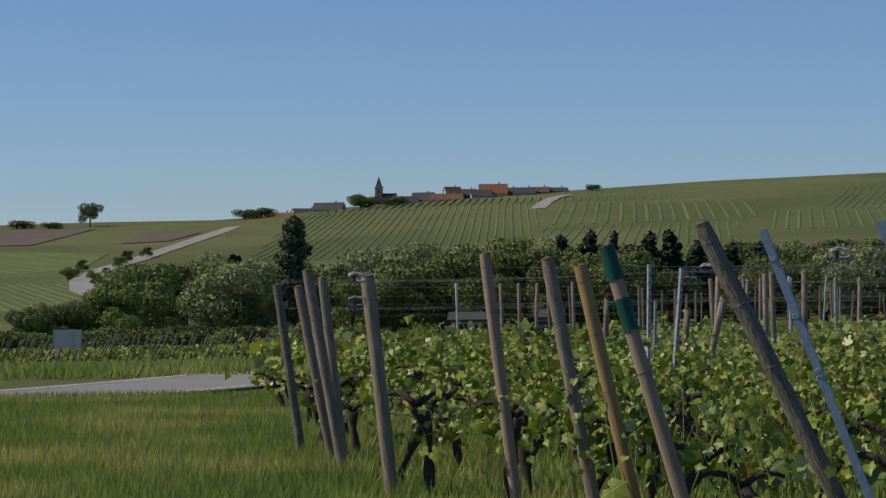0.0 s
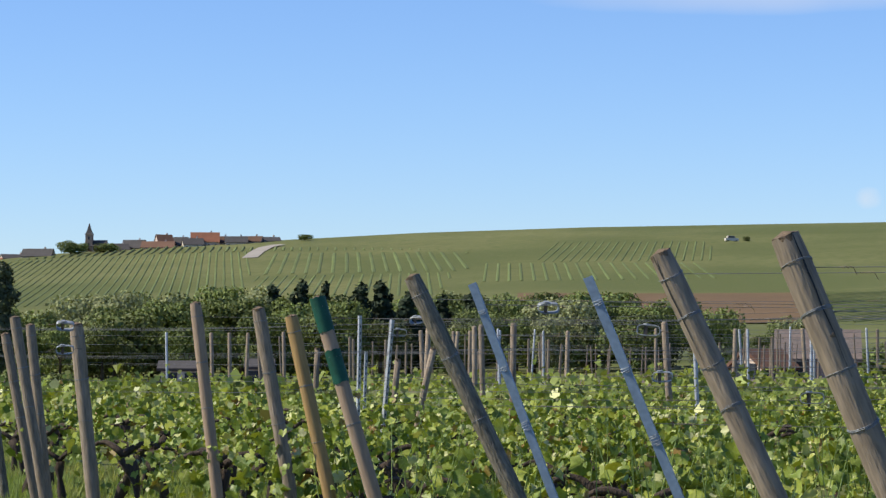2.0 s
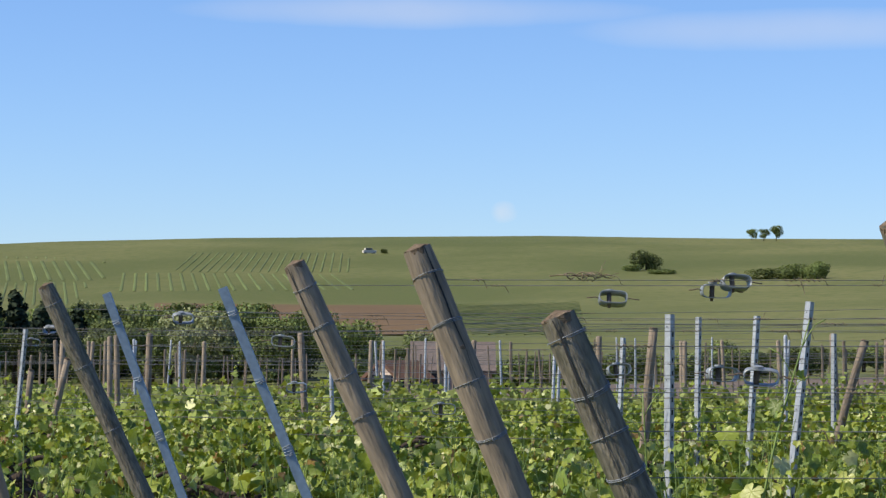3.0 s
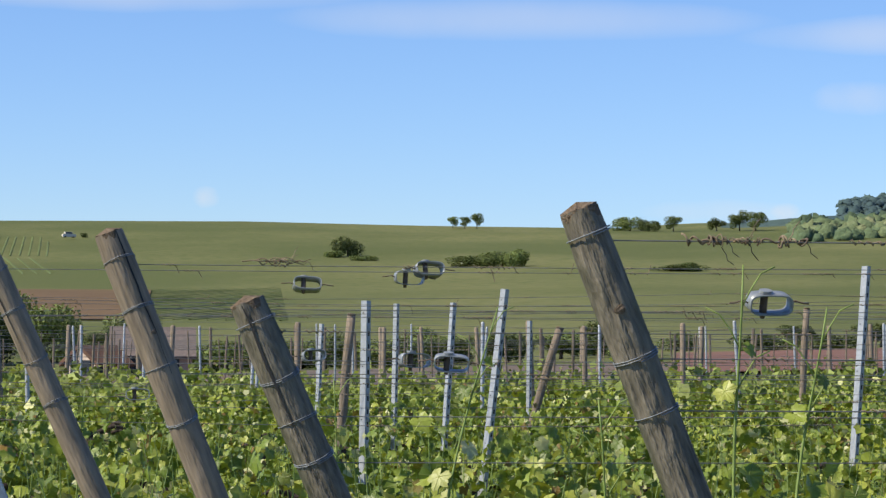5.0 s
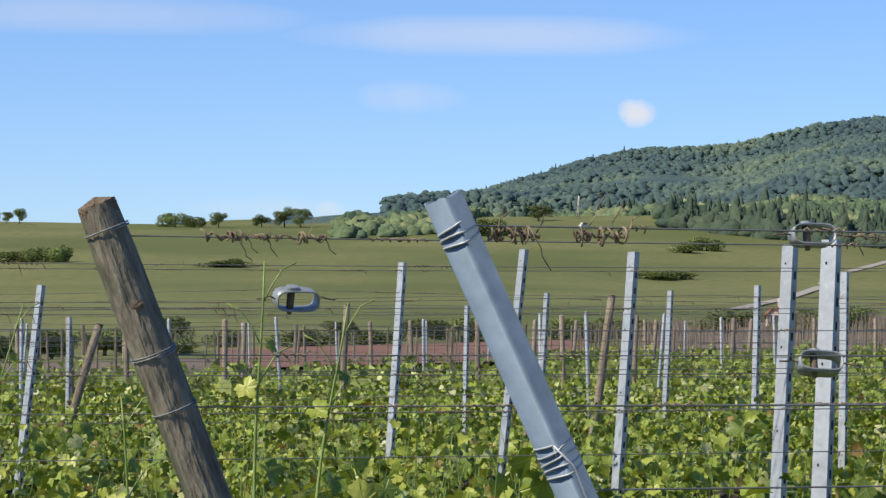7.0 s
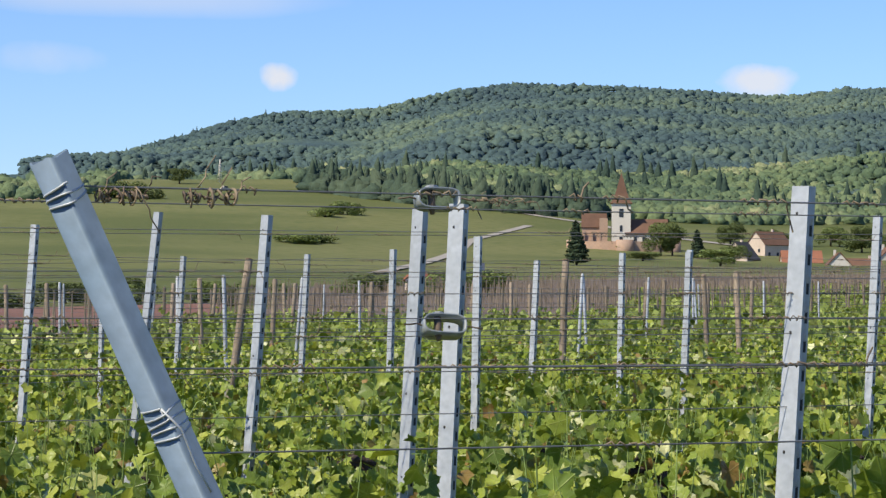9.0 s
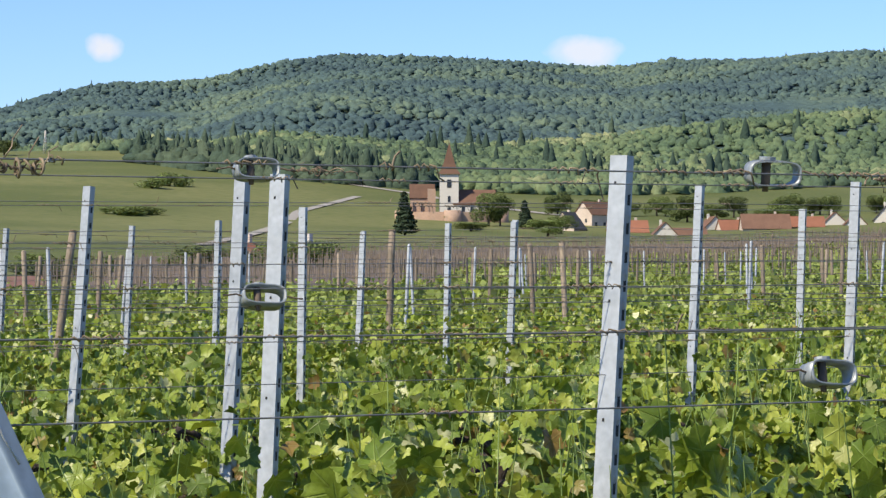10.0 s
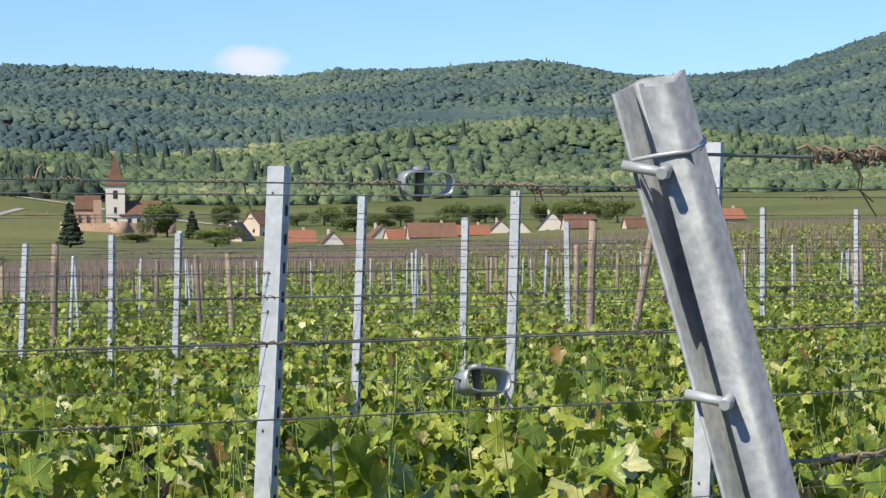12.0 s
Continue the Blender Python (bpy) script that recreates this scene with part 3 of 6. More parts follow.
def steel_end_post(u, d, z, lean, w, dep, mat, label, turn, pins=(0.14, 0.5), shape="channel", seed=0):
    m, length = post_pose(u, d, z, lean)
    post = tagged(empty("end_post", m @ pose(0, 0, 0, 0, 0, turn)), label, "post", "end posts of the vine rows")
    bm = bmesh.new()
    if shape == "open":        # wide lip, dark slot beside a thin flange
        hw, hd, r = w / 2, dep / 2, w * 0.17
        path = [(-hw, -hd)] + arc(-hw + r, hd - r, r, 180, 90) + arc(hw - r, hd - r, r, 90, 0) + arc(hw - r, -hd + r, r, 0, -90) + [(hw * 0.02, -hd)] + [(-hw * 0.1, -hd + dep * 0.2)]
        folded(bm, path, 0.0028, length, 0.004)
    elif shape == "tube":
        hw, hd, r = w / 2, dep / 2, w * 0.14
        path = arc(hw - r, -hd + r, r, -90, 0) + arc(hw - r, hd - r, r, 0, 90) + arc(-hw + r, hd - r, r, 90, 180) + arc(-hw + r, -hd + r, r, 180, 270) + [(hw * 0.3, -hd)]
        folded(bm, path, 0.0026, length, 0.006)
    else:
        channel(bm, w, dep, 0.003, length, lip=w * 0.3)
    part("steel_profile", bm, mat, post)
    for k, p in enumerate(pins):
        bm = bmesh.new()
        zz = length - p
        if shape == "open":
            add_tube(bm, [(-w * 0.62, -dep * 0.62, zz + 0.006), (w * 0.18, -dep * 0.72, zz - 0.004)], 0.0033, 10)
            add_tube(bm, [(w * 0.1, -dep * 0.4, zz - 0.002), (w * 0.13, -dep * 0.95, zz - 0.002)], 0.0036, 10)
        elif shape == "tube":
            add_tube(bm, [(0, -dep * 0.3, zz), (0, -dep * 0.85, zz - 0.002)], 0.0034, 10)
        else:
            add_tube(bm, [(-w * 0.75, 0, zz), (w * 0.75, 0, zz + 0.004)], 0.0028, 8)
        part("pin", bm, M_STEEL, post)
        if shape == "open" and k:
            continue
        bm = bmesh.new()
        turns = (40 if shape != "open" else 26) if k != len(pins) - 1 else 70
        pts = [(w * 0.56 * math.copysign(abs(math.cos(a * math.pi / 8)) ** 0.45, math.cos(a * math.pi / 8)), dep * 0.58 * math.copysign(abs(math.sin(a * math.pi / 8)) ** 0.45, math.sin(a * math.pi / 8)), zz + 0.003 + (0.0006 if shape != "open" else 0.00025) * a + 0.002 * math.sin(a * 0.7)) for a in range(0, turns)]
        if shape == "tube" and k == 1:
            pts = pts[:2]
        add_tube(bm, pts, 0.0014, 5, cap=False)
        if k == len(pins) - 1 and shape == "tube":
            e = Vector(pts[-1])
            add_tube(bm, [e, e + Vector((-0.012, -0.004, -0.03)), e + Vector((-0.008, -0.006, -0.075)), e + Vector((-0.014, -0.004, -0.11))], 0.0014, 5)
            add_tube(bm, [e, e + Vector((0.006, -0.004, -0.03)), e + Vector((-0.004, -0.006, -0.06))], 0.0014, 5)
        part("wire_wrap", bm, M_STEEL, post)
    return post


GREY = "weathered grey round wooden end post leaning out of a vine row"
END_POSTS = [
    (-8.12, 24.3, 1.80, 9, 0.085, M_WOOD_DARK, "dark wooden end post leaning at the vineyard edge"),
    (-7.67, 23.6, 1.78, 12, 0.09, M_WOOD_GREY, GREY), (-7.24, 23.0, 1.86, 7, 0.09, M_WOOD_GREY, GREY),
    (-7.16, 22.3, 1.92, 11, 0.095, M_WOOD_GREY, GREY), (-6.15, 20.8, 1.85, 6.7, 0.115, M_WOOD_GREY, GREY),
    (-4.78, 19.3, 2.00, 7.5, 0.09, M_WOOD_PALE, "pale bark-free round wooden end post leaning slightly"),
    (-3.96, 17.8, 1.94, 11.2, 0.095, M_WOOD_GREY, GREY), (-3.41, 16.3, 1.87, 13.5, 0.087, M_WOOD_NEW, "yellowish new round wooden end post wrapped with wire"),
    (-2.15, 13.3, 2.04, 27.3, 0.092, M_WOOD_DARK, "dark weathered round end post leaning strongly, wire wrapped"),
    (-0.59, 8.8, 2.00, 26.4, 0.08, M_WOOD_GREY, GREY), (-0.16, 7.5, 2.00, 23.4, 0.087, M_WOOD_GREY, "thick greyish-brown round end post wound with wire"),
    (0.18, 5.9, 1.79, 25.4, 0.086, M_WOOD_DARK, "short dark brown round end post with four wire windings"),
    (0.66, 4.35, 1.92, 23.0, 0.07, M_WOOD_DARK, "dark cracked round end post with knot and wire windings")]
for k, (u, d, z, lean, dia, mat, label) in enumerate(END_POSTS):
    round_post(u, d, z, lean, dia, mat, label, wraps=((0.046, 0.256, 0.348) if k == 12 else (0.05, 0.18, 0.28, 0.37) if k == 11 else (0.085, 0.23, 0.4, 0.56) if k > 8 else (0.1, 0.45, 0.8)), seed=k + 1,
               crack={11: -0.35, 10: 0.5, 9: -0.6}.get(k, 0.0), knots={12: ((-0.05, 0.17, 0.0095),), 10: ((0.4, 0.3, 0.008),)}.get(k, ()))
round_post(-2.94, 14.8, 1.96, 17.5, 0.086, M_WOOD_PALE, "pale wooden end post with two dark green painted bands", seed=31, bands=((-0.004, 0.2), (0.31, 0.5)))
BLUE = "bluish galvanised steel end post leaning out of a vine row"
steel_end_post(-1.63, 11.8, 1.97, 22.4, 0.042, 0.035, M_STEEL_SKY, BLUE, 0, pins=(0.15, 0.42, 0.7))
steel_end_post(-0.97, 10.3, 1.96, 23.9, 0.042, 0.035, M_STEEL_SKY, BLUE, 0, pins=(0.12, 0.4, 0.7))
steel_end_post(0.87, 3.1, 1.87, 27.1, 0.034, 0.032, M_STEEL_BLUE, "galvanised steel end post with pins and wound wire", 218, pins=(0.06, 0.2, 0.35), shape="tube")
steel_end_post(1.17, 1.5, 1.83, 20.1, 0.037, 0.032, M_STEEL_DULL, "galvanised folded steel end post with open slot and pins", 27, pins=(0.05, 0.2, 0.45), shape="open")


# ---- vineyard: line posts ----
def line_post_mesh(kind):
    post = empty("line_post")
    if kind == "steel":
        bm = bmesh.new()
        channel(bm, 0.052, 0.03, 0.003, 2.2, lip=0.012)
        part("steel_profile", bm, M_STEEL, post)
        for side in (-1, 1):
            bm = bmesh.new()
            prof = [(side * 0.0262, 0.4)]
            for i in range(24):
                zz = 0.42 + 0.073 * i
                prof += [(side * 0.0262, zz), (side * 0.031, zz + 0.018), (side * 0.03, zz + 0.026), (side * 0.0262, zz + 0.024)]
            for (x0, z0), (x1, z1) in zip(prof, prof[1:]):
                bm.faces.new([bm.verts.new(p) for p in ((x0, -0.004, z0), (x0, 0.004, z0), (x1, 0.004, z1), (x1, -0.004, z1))])
            bmesh.ops.remove_doubles(bm, verts=bm.verts[:], dist=0.0002)
            part("hook_strip", bm, M_STEEL, post, "toothed strip of small wire hooks")
        for side in (-1, 1):
            bm = bmesh.new()
            for i in range(24):
                add_box(bm, 0.002, 0.011, 0.03, pose(side * 0.0258, -0.002, 0.41 + 0.073 * i))
            tagged(part("punched_edge", bm, M_HOLE, post), "dark punched edge of the steel post", kind="stuff")
        for i in range(5):
            bm = bmesh.new()
            add_box(bm, 0.006, 0.002, 0.008, pose(0.006, 0.0153, 2.13 - i * 0.3))
            part("slot", bm, M_HOLE, post)
    else:
        bm = bmesh.new()
        add_tube(bm, [(0.004 * math.sin(i), 0.004 * math.cos(2 * i), 0.275 * i) for i in range(9)], [0.046 - 0.0012 * i for i in range(9)], 10, 0.06, 5)
        part("shaft", bm, M_WOOD_GREY, post)
        bm = bmesh.new()
        add_tube(bm, [(0, 0, 2.19), (0, 0, 2.206)], [0.037, 0.033], 10)
        part("cut_top", bm, M_WOOD_END, post)
    return post


STEEL_LABEL, WOOD_LABEL = "upright galvanised steel line post with wire hooks among vines", "weathered round wooden line post among the vines"
LINE_POSTS = {
    "steel": [(4.73, 14.9, 2.28, 5.8), (7.34, 22.4, 2.19, 3.1), (8.52, 22.4, 2.23, 2.6), (4.32, 11.9, 2.16, 3.9), (8.11, 19.4, 2.21, 1.2), (3.82, 8.9, 2.08, 2.8),
              (3.30, 7.4, 2.03, 2.3), (7.48, 16.4, 2.23, 0.5), (10.84, 22.4, 2.20, 2.6), (12.54, 23.9, 2.32, 0.3), (10.8, 19.4, 2.24, 1.7), (3.58, 5.9, 2.03, 3.2)],
    "steel_more": [(8.73, 13.4, 2.31, 2.9), (11.57, 23.9, 2.25, 2.0), (10.96, 20.9, 2.26, 0.8), (11.65, 20.9, 2.30, 3.0), (8.77, 11.9, 2.28, 2.6), (11.62, 16.4, 2.29, 1.7),
                   (16.06, 20.9, 2.43, -0.7), (17.34, 19.4, 2.54, 0.7), (21.49, 22.4, 2.67, 0.8), (5.03, 5.9, 2.13, 3.2)],
    "steel_far": [(1.53, 26.9, 1.91, 2.0), (1.10, 14.9, 1.95, 0.1), (2.04, 23.9, 2.08, 0.5), (2.08, 19.4, 2.02, 3.1), (2.08, 16.4, 2.06, 5.8), (3.68, 26.9, 1.97, 0),
                  (4.39, 16.4, 2.24, 3.4), (7.48, 25.4, 2.12, 0.6), (-4.93, 26.9, 1.99, 0.9), (-5.41, 29.9, 1.61, 1.6), (-4.59, 26.9, 1.95, 4.7)],
    "wood": [(8.49, 23.9, 2.21, 7.7), (12.64, 25.4, 2.30, 1.9), (15.22, 19.4, 2.40, 3.2), (18.43, 22.4, 2.48, 13.6), (1.53, 22.4, 1.96, 4.7), (3.55, 23.9, 1.88, 16.2),
             (7.34, 29.9, 2.19, 2.7), (-6.59, 32.9, 1.64, 1.4), (-5.04, 29.9, 1.52, 4.1), (-4.39, 28.4, 1.65, 11.8)]}


def upright_pose(u, d, z, lean, turn):
    """A post 2.2 m long whose top is at u, d, z; its top leans along the row."""
    x, y = plan(u, d)
    bx, by = plan(u - 2.2 * math.sin(radians(lean)), d)
    up = Vector((x, y, z)) - Vector((bx, by, z - 2.2 * math.cos(radians(lean))))
    up.normalize()
    away = up.cross(Vector((UX, UY, 0))).normalized()
    rot = Matrix((away.cross(up), away, up)).transposed().to_4x4()
    return Matrix.Translation((bx, by, z - 2.2 * math.cos(radians(lean)))) @ rot @ pose(0, 0, 0, 0, 0, turn)


rng = random.Random(4)
STEEL_POST, WOOD_POST = line_post_mesh("steel"), line_post_mesh("wood")
tagged(STEEL_POST, STEEL_LABEL, "post", "line posts of the vineyard"), tagged(WOOD_POST, WOOD_LABEL, "post", "line posts of the vineyard")
first = {"steel": True, "wood": True}
for kind, rows in LINE_POSTS.items():
    base = "wood" if kind == "wood" else "steel"
    for u, d, z, lean in rows:
        m = upright_pose(u, d, z, lean, 117 + rng.uniform(-9, 9))
        if first[base]:
            first[base] = False
            (STEEL_POST if base == "steel" else WOOD_POST).matrix_basis = m
        else:
            copy_thing(STEEL_POST if base == "steel" else WOOD_POST, m)


# ---- vineyard: rows ----
def row_end(d):
    """Where a row begins at its row-end line."""
    return float(np.interp(d, [1.5, 3.1, 4.35, 7.5, 10.3, 13.3, 16.3, 20.8, 24.3, 40], [1.7, 1.7, 1.4, 0.5, -0.3, -1.3, -3.1, -6.1, -7.8, -14]))


ROWS_D = [1.5, 3.1, 4.35, 5.9] + [7.4 + 1.5 * i for i in range(50)] + [83 + 2.6 * i for i in range(44)]


def row_far(d):
    """How far a row goes: the vineyard's far edge."""
    return min(300, 30 + 1.4 * d)


def leaf_shape(detail):
    """Outline of a vine leaf round its stalk, about 1 wide: five toothed lobes and a notch, or a simpler one."""
    if detail == 2:
        half = [(0, 0.6), (9, 0.5), (16, 0.52), (24, 0.43), (36, 0.36), (46, 0.46), (56, 0.49), (64, 0.57), (72, 0.48), (84, 0.46), (96, 0.37), (108, 0.44), (122, 0.5), (136, 0.43), (150, 0.44), (164, 0.36), (180, 0.1)]
    elif detail == 1.5:
        half = [(0, 0.6), (30, 0.41), (62, 0.55), (95, 0.39), (125, 0.49), (160, 0.38), (180, 0.12)]
    elif detail == 1:
        half = [(0, 0.55), (60, 0.5), (125, 0.5), (180, 0.3)]
    else:
        half = [(0, 0.52), (90, 0.48), (180, 0.45)]
    pts = [(r * math.sin(radians(a)), r * math.cos(radians(a))) for a, r in half]
    return np.array(pts + [(-x, y) for x, y in pts[-2:0:-1]])


def leaf_axes(nrm, rs):
    """Across and along directions of leaves that hang with their tips outward and down."""
    nrm = nrm / np.linalg.norm(nrm, axis=1, keepdims=True)
    tip = rs.normal(0, 0.75, nrm.shape) + np.array([0, 0, -1.0])
    b = tip - nrm * (tip * nrm).sum(1, keepdims=True)
    b /= np.linalg.norm(b, axis=1, keepdims=True)
    return nrm, np.cross(b, nrm), b


def leaf_cloud(centres, size, nrm, detail, rs):
    """Leaves as one mesh's arrays: a fan for each leaf, folded along its middle, with drooping tip and wavy edge."""
    n = len(centres)
    shape = leaf_shape(detail)
    k = len(shape)
    nrm, a, b = leaf_axes(nrm, rs)
    s = size[:, None, None]
    fold = rs.uniform(-0.25, 0.75, n)[:, None, None]
    droop = rs.uniform(0.1, 0.9, n)[:, None, None]
    wave = rs.uniform(0, 6.28, n)[:, None, None]
    x, y = shape[None, :, 0, None], shape[None, :, 1, None]
    ripple = 0.022 * np.sin(7 * np.arange(k)[None, :, None] * 6.28 / k + wave) if detail >= 1.5 else 0
    v = centres[:, None] + s * (x * a[:, None] + y * b[:, None] + (fold * abs(x) - droop * y * y + ripple) * nrm[:, None])
    if detail >= 1.5:
        v = np.concatenate([v, centres[:, None]], 1)
        base = np.arange(n)[:, None, None] * (k + 1)
        tri = np.stack([np.arange(k), (np.arange(k) + 1) % k, np.full(k, k)], -1)[None] + base
        return v.reshape(-1, 3), tri.reshape(-1), np.full(n * k, 3)
    base = np.arange(n)[:, None] * k
    return v.reshape(-1, 3), (np.arange(k)[None] + base).reshape(-1), np.full(n, k)


def leaf_uv(n, detail):
    """Leaf coordinates for a cloud of n leaves: the stalk at 0.5, 0.5."""
    return np.tile(np.concatenate([leaf_shape(detail), [[0, 0]]]) + 0.5, (n, 1))


def height_np(x, y):
    return np.array([height(a, b) for a, b in zip(x, y)])


def single_leaf(seed):
    rs = np.random.RandomState(seed)
    v, loops, sizes = leaf_cloud(np.zeros((1, 3)), np.ones(1), np.array([[0, 0, 1.0]]), 2, rs)
    return mesh_np("leaf", v, loops, sizes, M_LEAF, leaf_uv(1, 2), True)


LEAVES = [single_leaf(s) for s in range(500, 508)]


def vine_row(d, index):
    rs = np.random.RandomState(100 + index)
    u0, u1 = row_end(d), row_far(d)
    # keep the stretch that the walk looks at
    lo = max(u0, math.tan(radians(-27 if d < 48 else 19 if d < 82 else 28.5)) * d - 2)
    hi = min(u1, math.tan(radians(46.5)) * d + 2)
    if d < 3:
        hi = u0 + 4
    length = hi - lo
    row = tagged(new("vine_row"), "leafy green grapevines trained along wires between posts", "vine row", "rows of the vineyard")
    dens, size0, detail = (430, 0.098, 2) if d < 6.5 else (480, 0.084, 2) if d < 9 else (500, 0.072, 1.5) if d < 17 else (480, 0.058, 1.5) if d < 25 else (320, 0.068, 1) if d < 34 else (90, 0.14, 0) if d < 60 else (40, 0.2, 0) if d < 82 else (20, 0.27, 0)
    n = int(dens * length)
    # leaves sit along shoots that rise from the wire, so that the top is ragged and gaps open between
    m = max(4, int(length * (13 if d < 32 else 9)))
    su = rs.uniform(lo, hi, m)
    lump = np.array([noise.noise(Vector((uu * 0.9, d * 3.3, 0))) for uu in su])
    stop = (1.12 if d > 5 else 0.97) + 0.22 * lump + rs.normal(0, 0.13, m)
    sw, slean = rs.normal(0, 0.12, m), rs.normal(0, 0.18, (m, 2))
    pick = rs.randint(0, m, n)
    f = rs.beta(1.5, 1.15, n)
    z = 0.45 + (stop[pick] - 0.45) * f
    spread = 0.05 + 0.07 * (1 - f)
    u = su[pick] + slean[pick, 0] * f + rs.normal(0, 1, n) * spread
    w = sw[pick] + slean[pick, 1] * f + rs.normal(0, 1, n) * spread
    keep = np.ones(n, bool)
    if d > 12:      # the rows are thinner towards their ends
        keep &= rs.uniform(0, 1, n) < np.clip(0.34 + (u - u0) / 11, 0, 1)
    if d < 34:      # hollows between the shoots
        hole = np.array([noise.noise(Vector((a * 2.3, b * 3.0 + d, c * 2.8))) for a, b, c in zip(u, w, z)])
        keep &= hole > -0.01
    u, w, z, f = u[keep], w[keep], z[keep], f[keep]
    n = len(u)
    cx, cy = u * UX + (d + w) * NX, u * UY + (d + w) * NY
    cg = np.interp(u, np.linspace(lo, hi, 24), height_np(*plan(np.linspace(lo, hi, 24), d)))
    c = np.stack([cx, cy, z + cg], -1)
    nr = rs.normal(0, 0.75, (n, 3)) + np.array([-0.25, -0.2, 0.55]) + 0.75 * np.sign(w)[:, None] * np.array([NX, NY, 0])
    size = size0 * rs.lognormal(0, 0.32, n) * (1.25 - 0.75 * f ** 3)
    if 3 < d < 6.5:      # the large outer leaves, one by one
        outer = np.argsort(w + 0.35 * f - 3.0 * size + 10 * (abs(u - u0 - 2.6) > 2.6))[:100]
        for i in outer:
            nn, aa, bb = leaf_axes(nr[i:i + 1] + np.array([[-0.3, -0.5, 0.2]]), rs)
            leaf = new("leaf", LEAVES[rs.randint(len(LEAVES))])
            leaf.parent = row
            rot = Matrix((aa[0], bb[0], nn[0])).transposed().to_4x4()
            leaf.matrix_basis = Matrix.Translation(c[i]) @ rot @ Matrix.Scale(float(size[i]) * 1.15, 4)
        rest = np.setdiff1d(np.arange(n), outer)
        c, nr, size, n = c[rest], nr[rest], size[rest], len(rest)
    v, loops, sizes = leaf_cloud(c, size, nr, detail, rs)
    fine = detail >= 1.5
    tagged(part("foliage", mesh_np("foliage", v, loops, sizes, M_LEAF if d < 32 else M_LEAF_FAR, leaf_uv(n, detail) if fine else None, fine), None, row), kind="stuff")
    if d < 17:      # the green canes that carry the leaves
        bm = bmesh.new()
        for k in range(m):
            pts = []
            for j in range(4):
                q = j / 3
                px, py = plan(su[k] + slean[k, 0] * q, d + sw[k] + slean[k, 1] * q)
                pts.append((px, py, 0.4 + height(px, py) + (stop[k] + 0.03 - 0.4) * q))
            add_tube(bm, pts, [0.0045, 0.004, 0.003, 0.0015], 4, cap=False)
        tagged(part("cane", bm, M_SHOOT, row, "thin green vine canes"), kind="stuff")
    return row


for i, d in enumerate(ROWS_D):
    vine_row(d, i)


# ---- vineyard: vine trunks, as parts of their rows ----
def trunk_mesh(seed):
    rng = random.Random(seed)
    bm = bmesh.new()
    lean = rng.choice((-1, 1)) * rng.uniform(0.05, 0.42)
    pts, rad = [], []
    for i in range(9):
        f = i / 8
        pts.append((lean * f * f + 0.03 * math.sin(5 * f + seed), 0.03 * math.sin(7 * f + 2 * seed), -0.05 + 0.72 * f))
        rad.append(0.034 + 0.012 * math.sin(11 * f + seed) + (0.018 if i > 6 else 0))
    add_tube(bm, pts, rad, 9, 0.18, seed)
    for side in (-1, 1):
        e = Vector(pts[-1])
        arm = [e + Vector((side * 0.27 * k / 5, 0.02 * math.sin(k + seed), 0.09 * math.sin(k / 5 * 2.4) + 0.02)) for k in range(6)]
        add_tube(bm, arm, [0.028 - 0.003 * k for k in range(6)], 7, 0.18, seed + 3)
    me = bpy.data.meshes.new("trunk")
    bm.to_mesh(me)
    bm.free()
    me.materials.append(M_BARK)
    return me


TRUNKS = [trunk_mesh(s) for s in range(6)]
rng = random.Random(9)
for row, d in zip([o for o in scene.objects if o.name.startswith("vine_row")], ROWS_D):
    if 7 < d < 34:
        for k in range(9):
            u = row_end(d) + 0.35 + 1.15 * k + rng.uniform(-0.2, 0.2)
            x, y = plan(u, d)
            t = new("trunk", rng.choice(TRUNKS))
            t.parent = row
            t.matrix_basis = pose(x, y, height(x, y), 0, 0, -15 + rng.uniform(-14, 14) + rng.choice((0, 180))) @ Matrix.Scale(rng.uniform(0.85, 1.15), 4)
            if k == 0:
                tagged(t, "dark gnarled old vine trunk")

# ---- vineyard: trellis wires with dry tendrils ----
POST_TOPS = [(24.3, -8.12, 1.80, 9), (22.3, -7.16, 1.92, 11), (20.8, -6.15, 1.85, 6.7), (19.3, -4.78, 2.00, 7.5), (17.8, -3.96, 1.94, 11.2), (16.3, -3.41, 1.87, 13.5),
             (14.8, -2.94, 1.96, 17.5), (13.3, -2.15, 2.04, 27.3), (11.8, -1.63, 1.97, 22.4), (10.3, -0.97, 1.96, 23.9), (8.8, -0.59, 2.00, 26.4), (7.5, -0.16, 2.00, 23.4),
             (5.9, 0.18, 1.79, 25.4), (4.35, 0.66, 1.92, 23.0), (3.1, 0.87, 1.87, 27.1), (1.5, 1.17, 1.83, 20.1)]


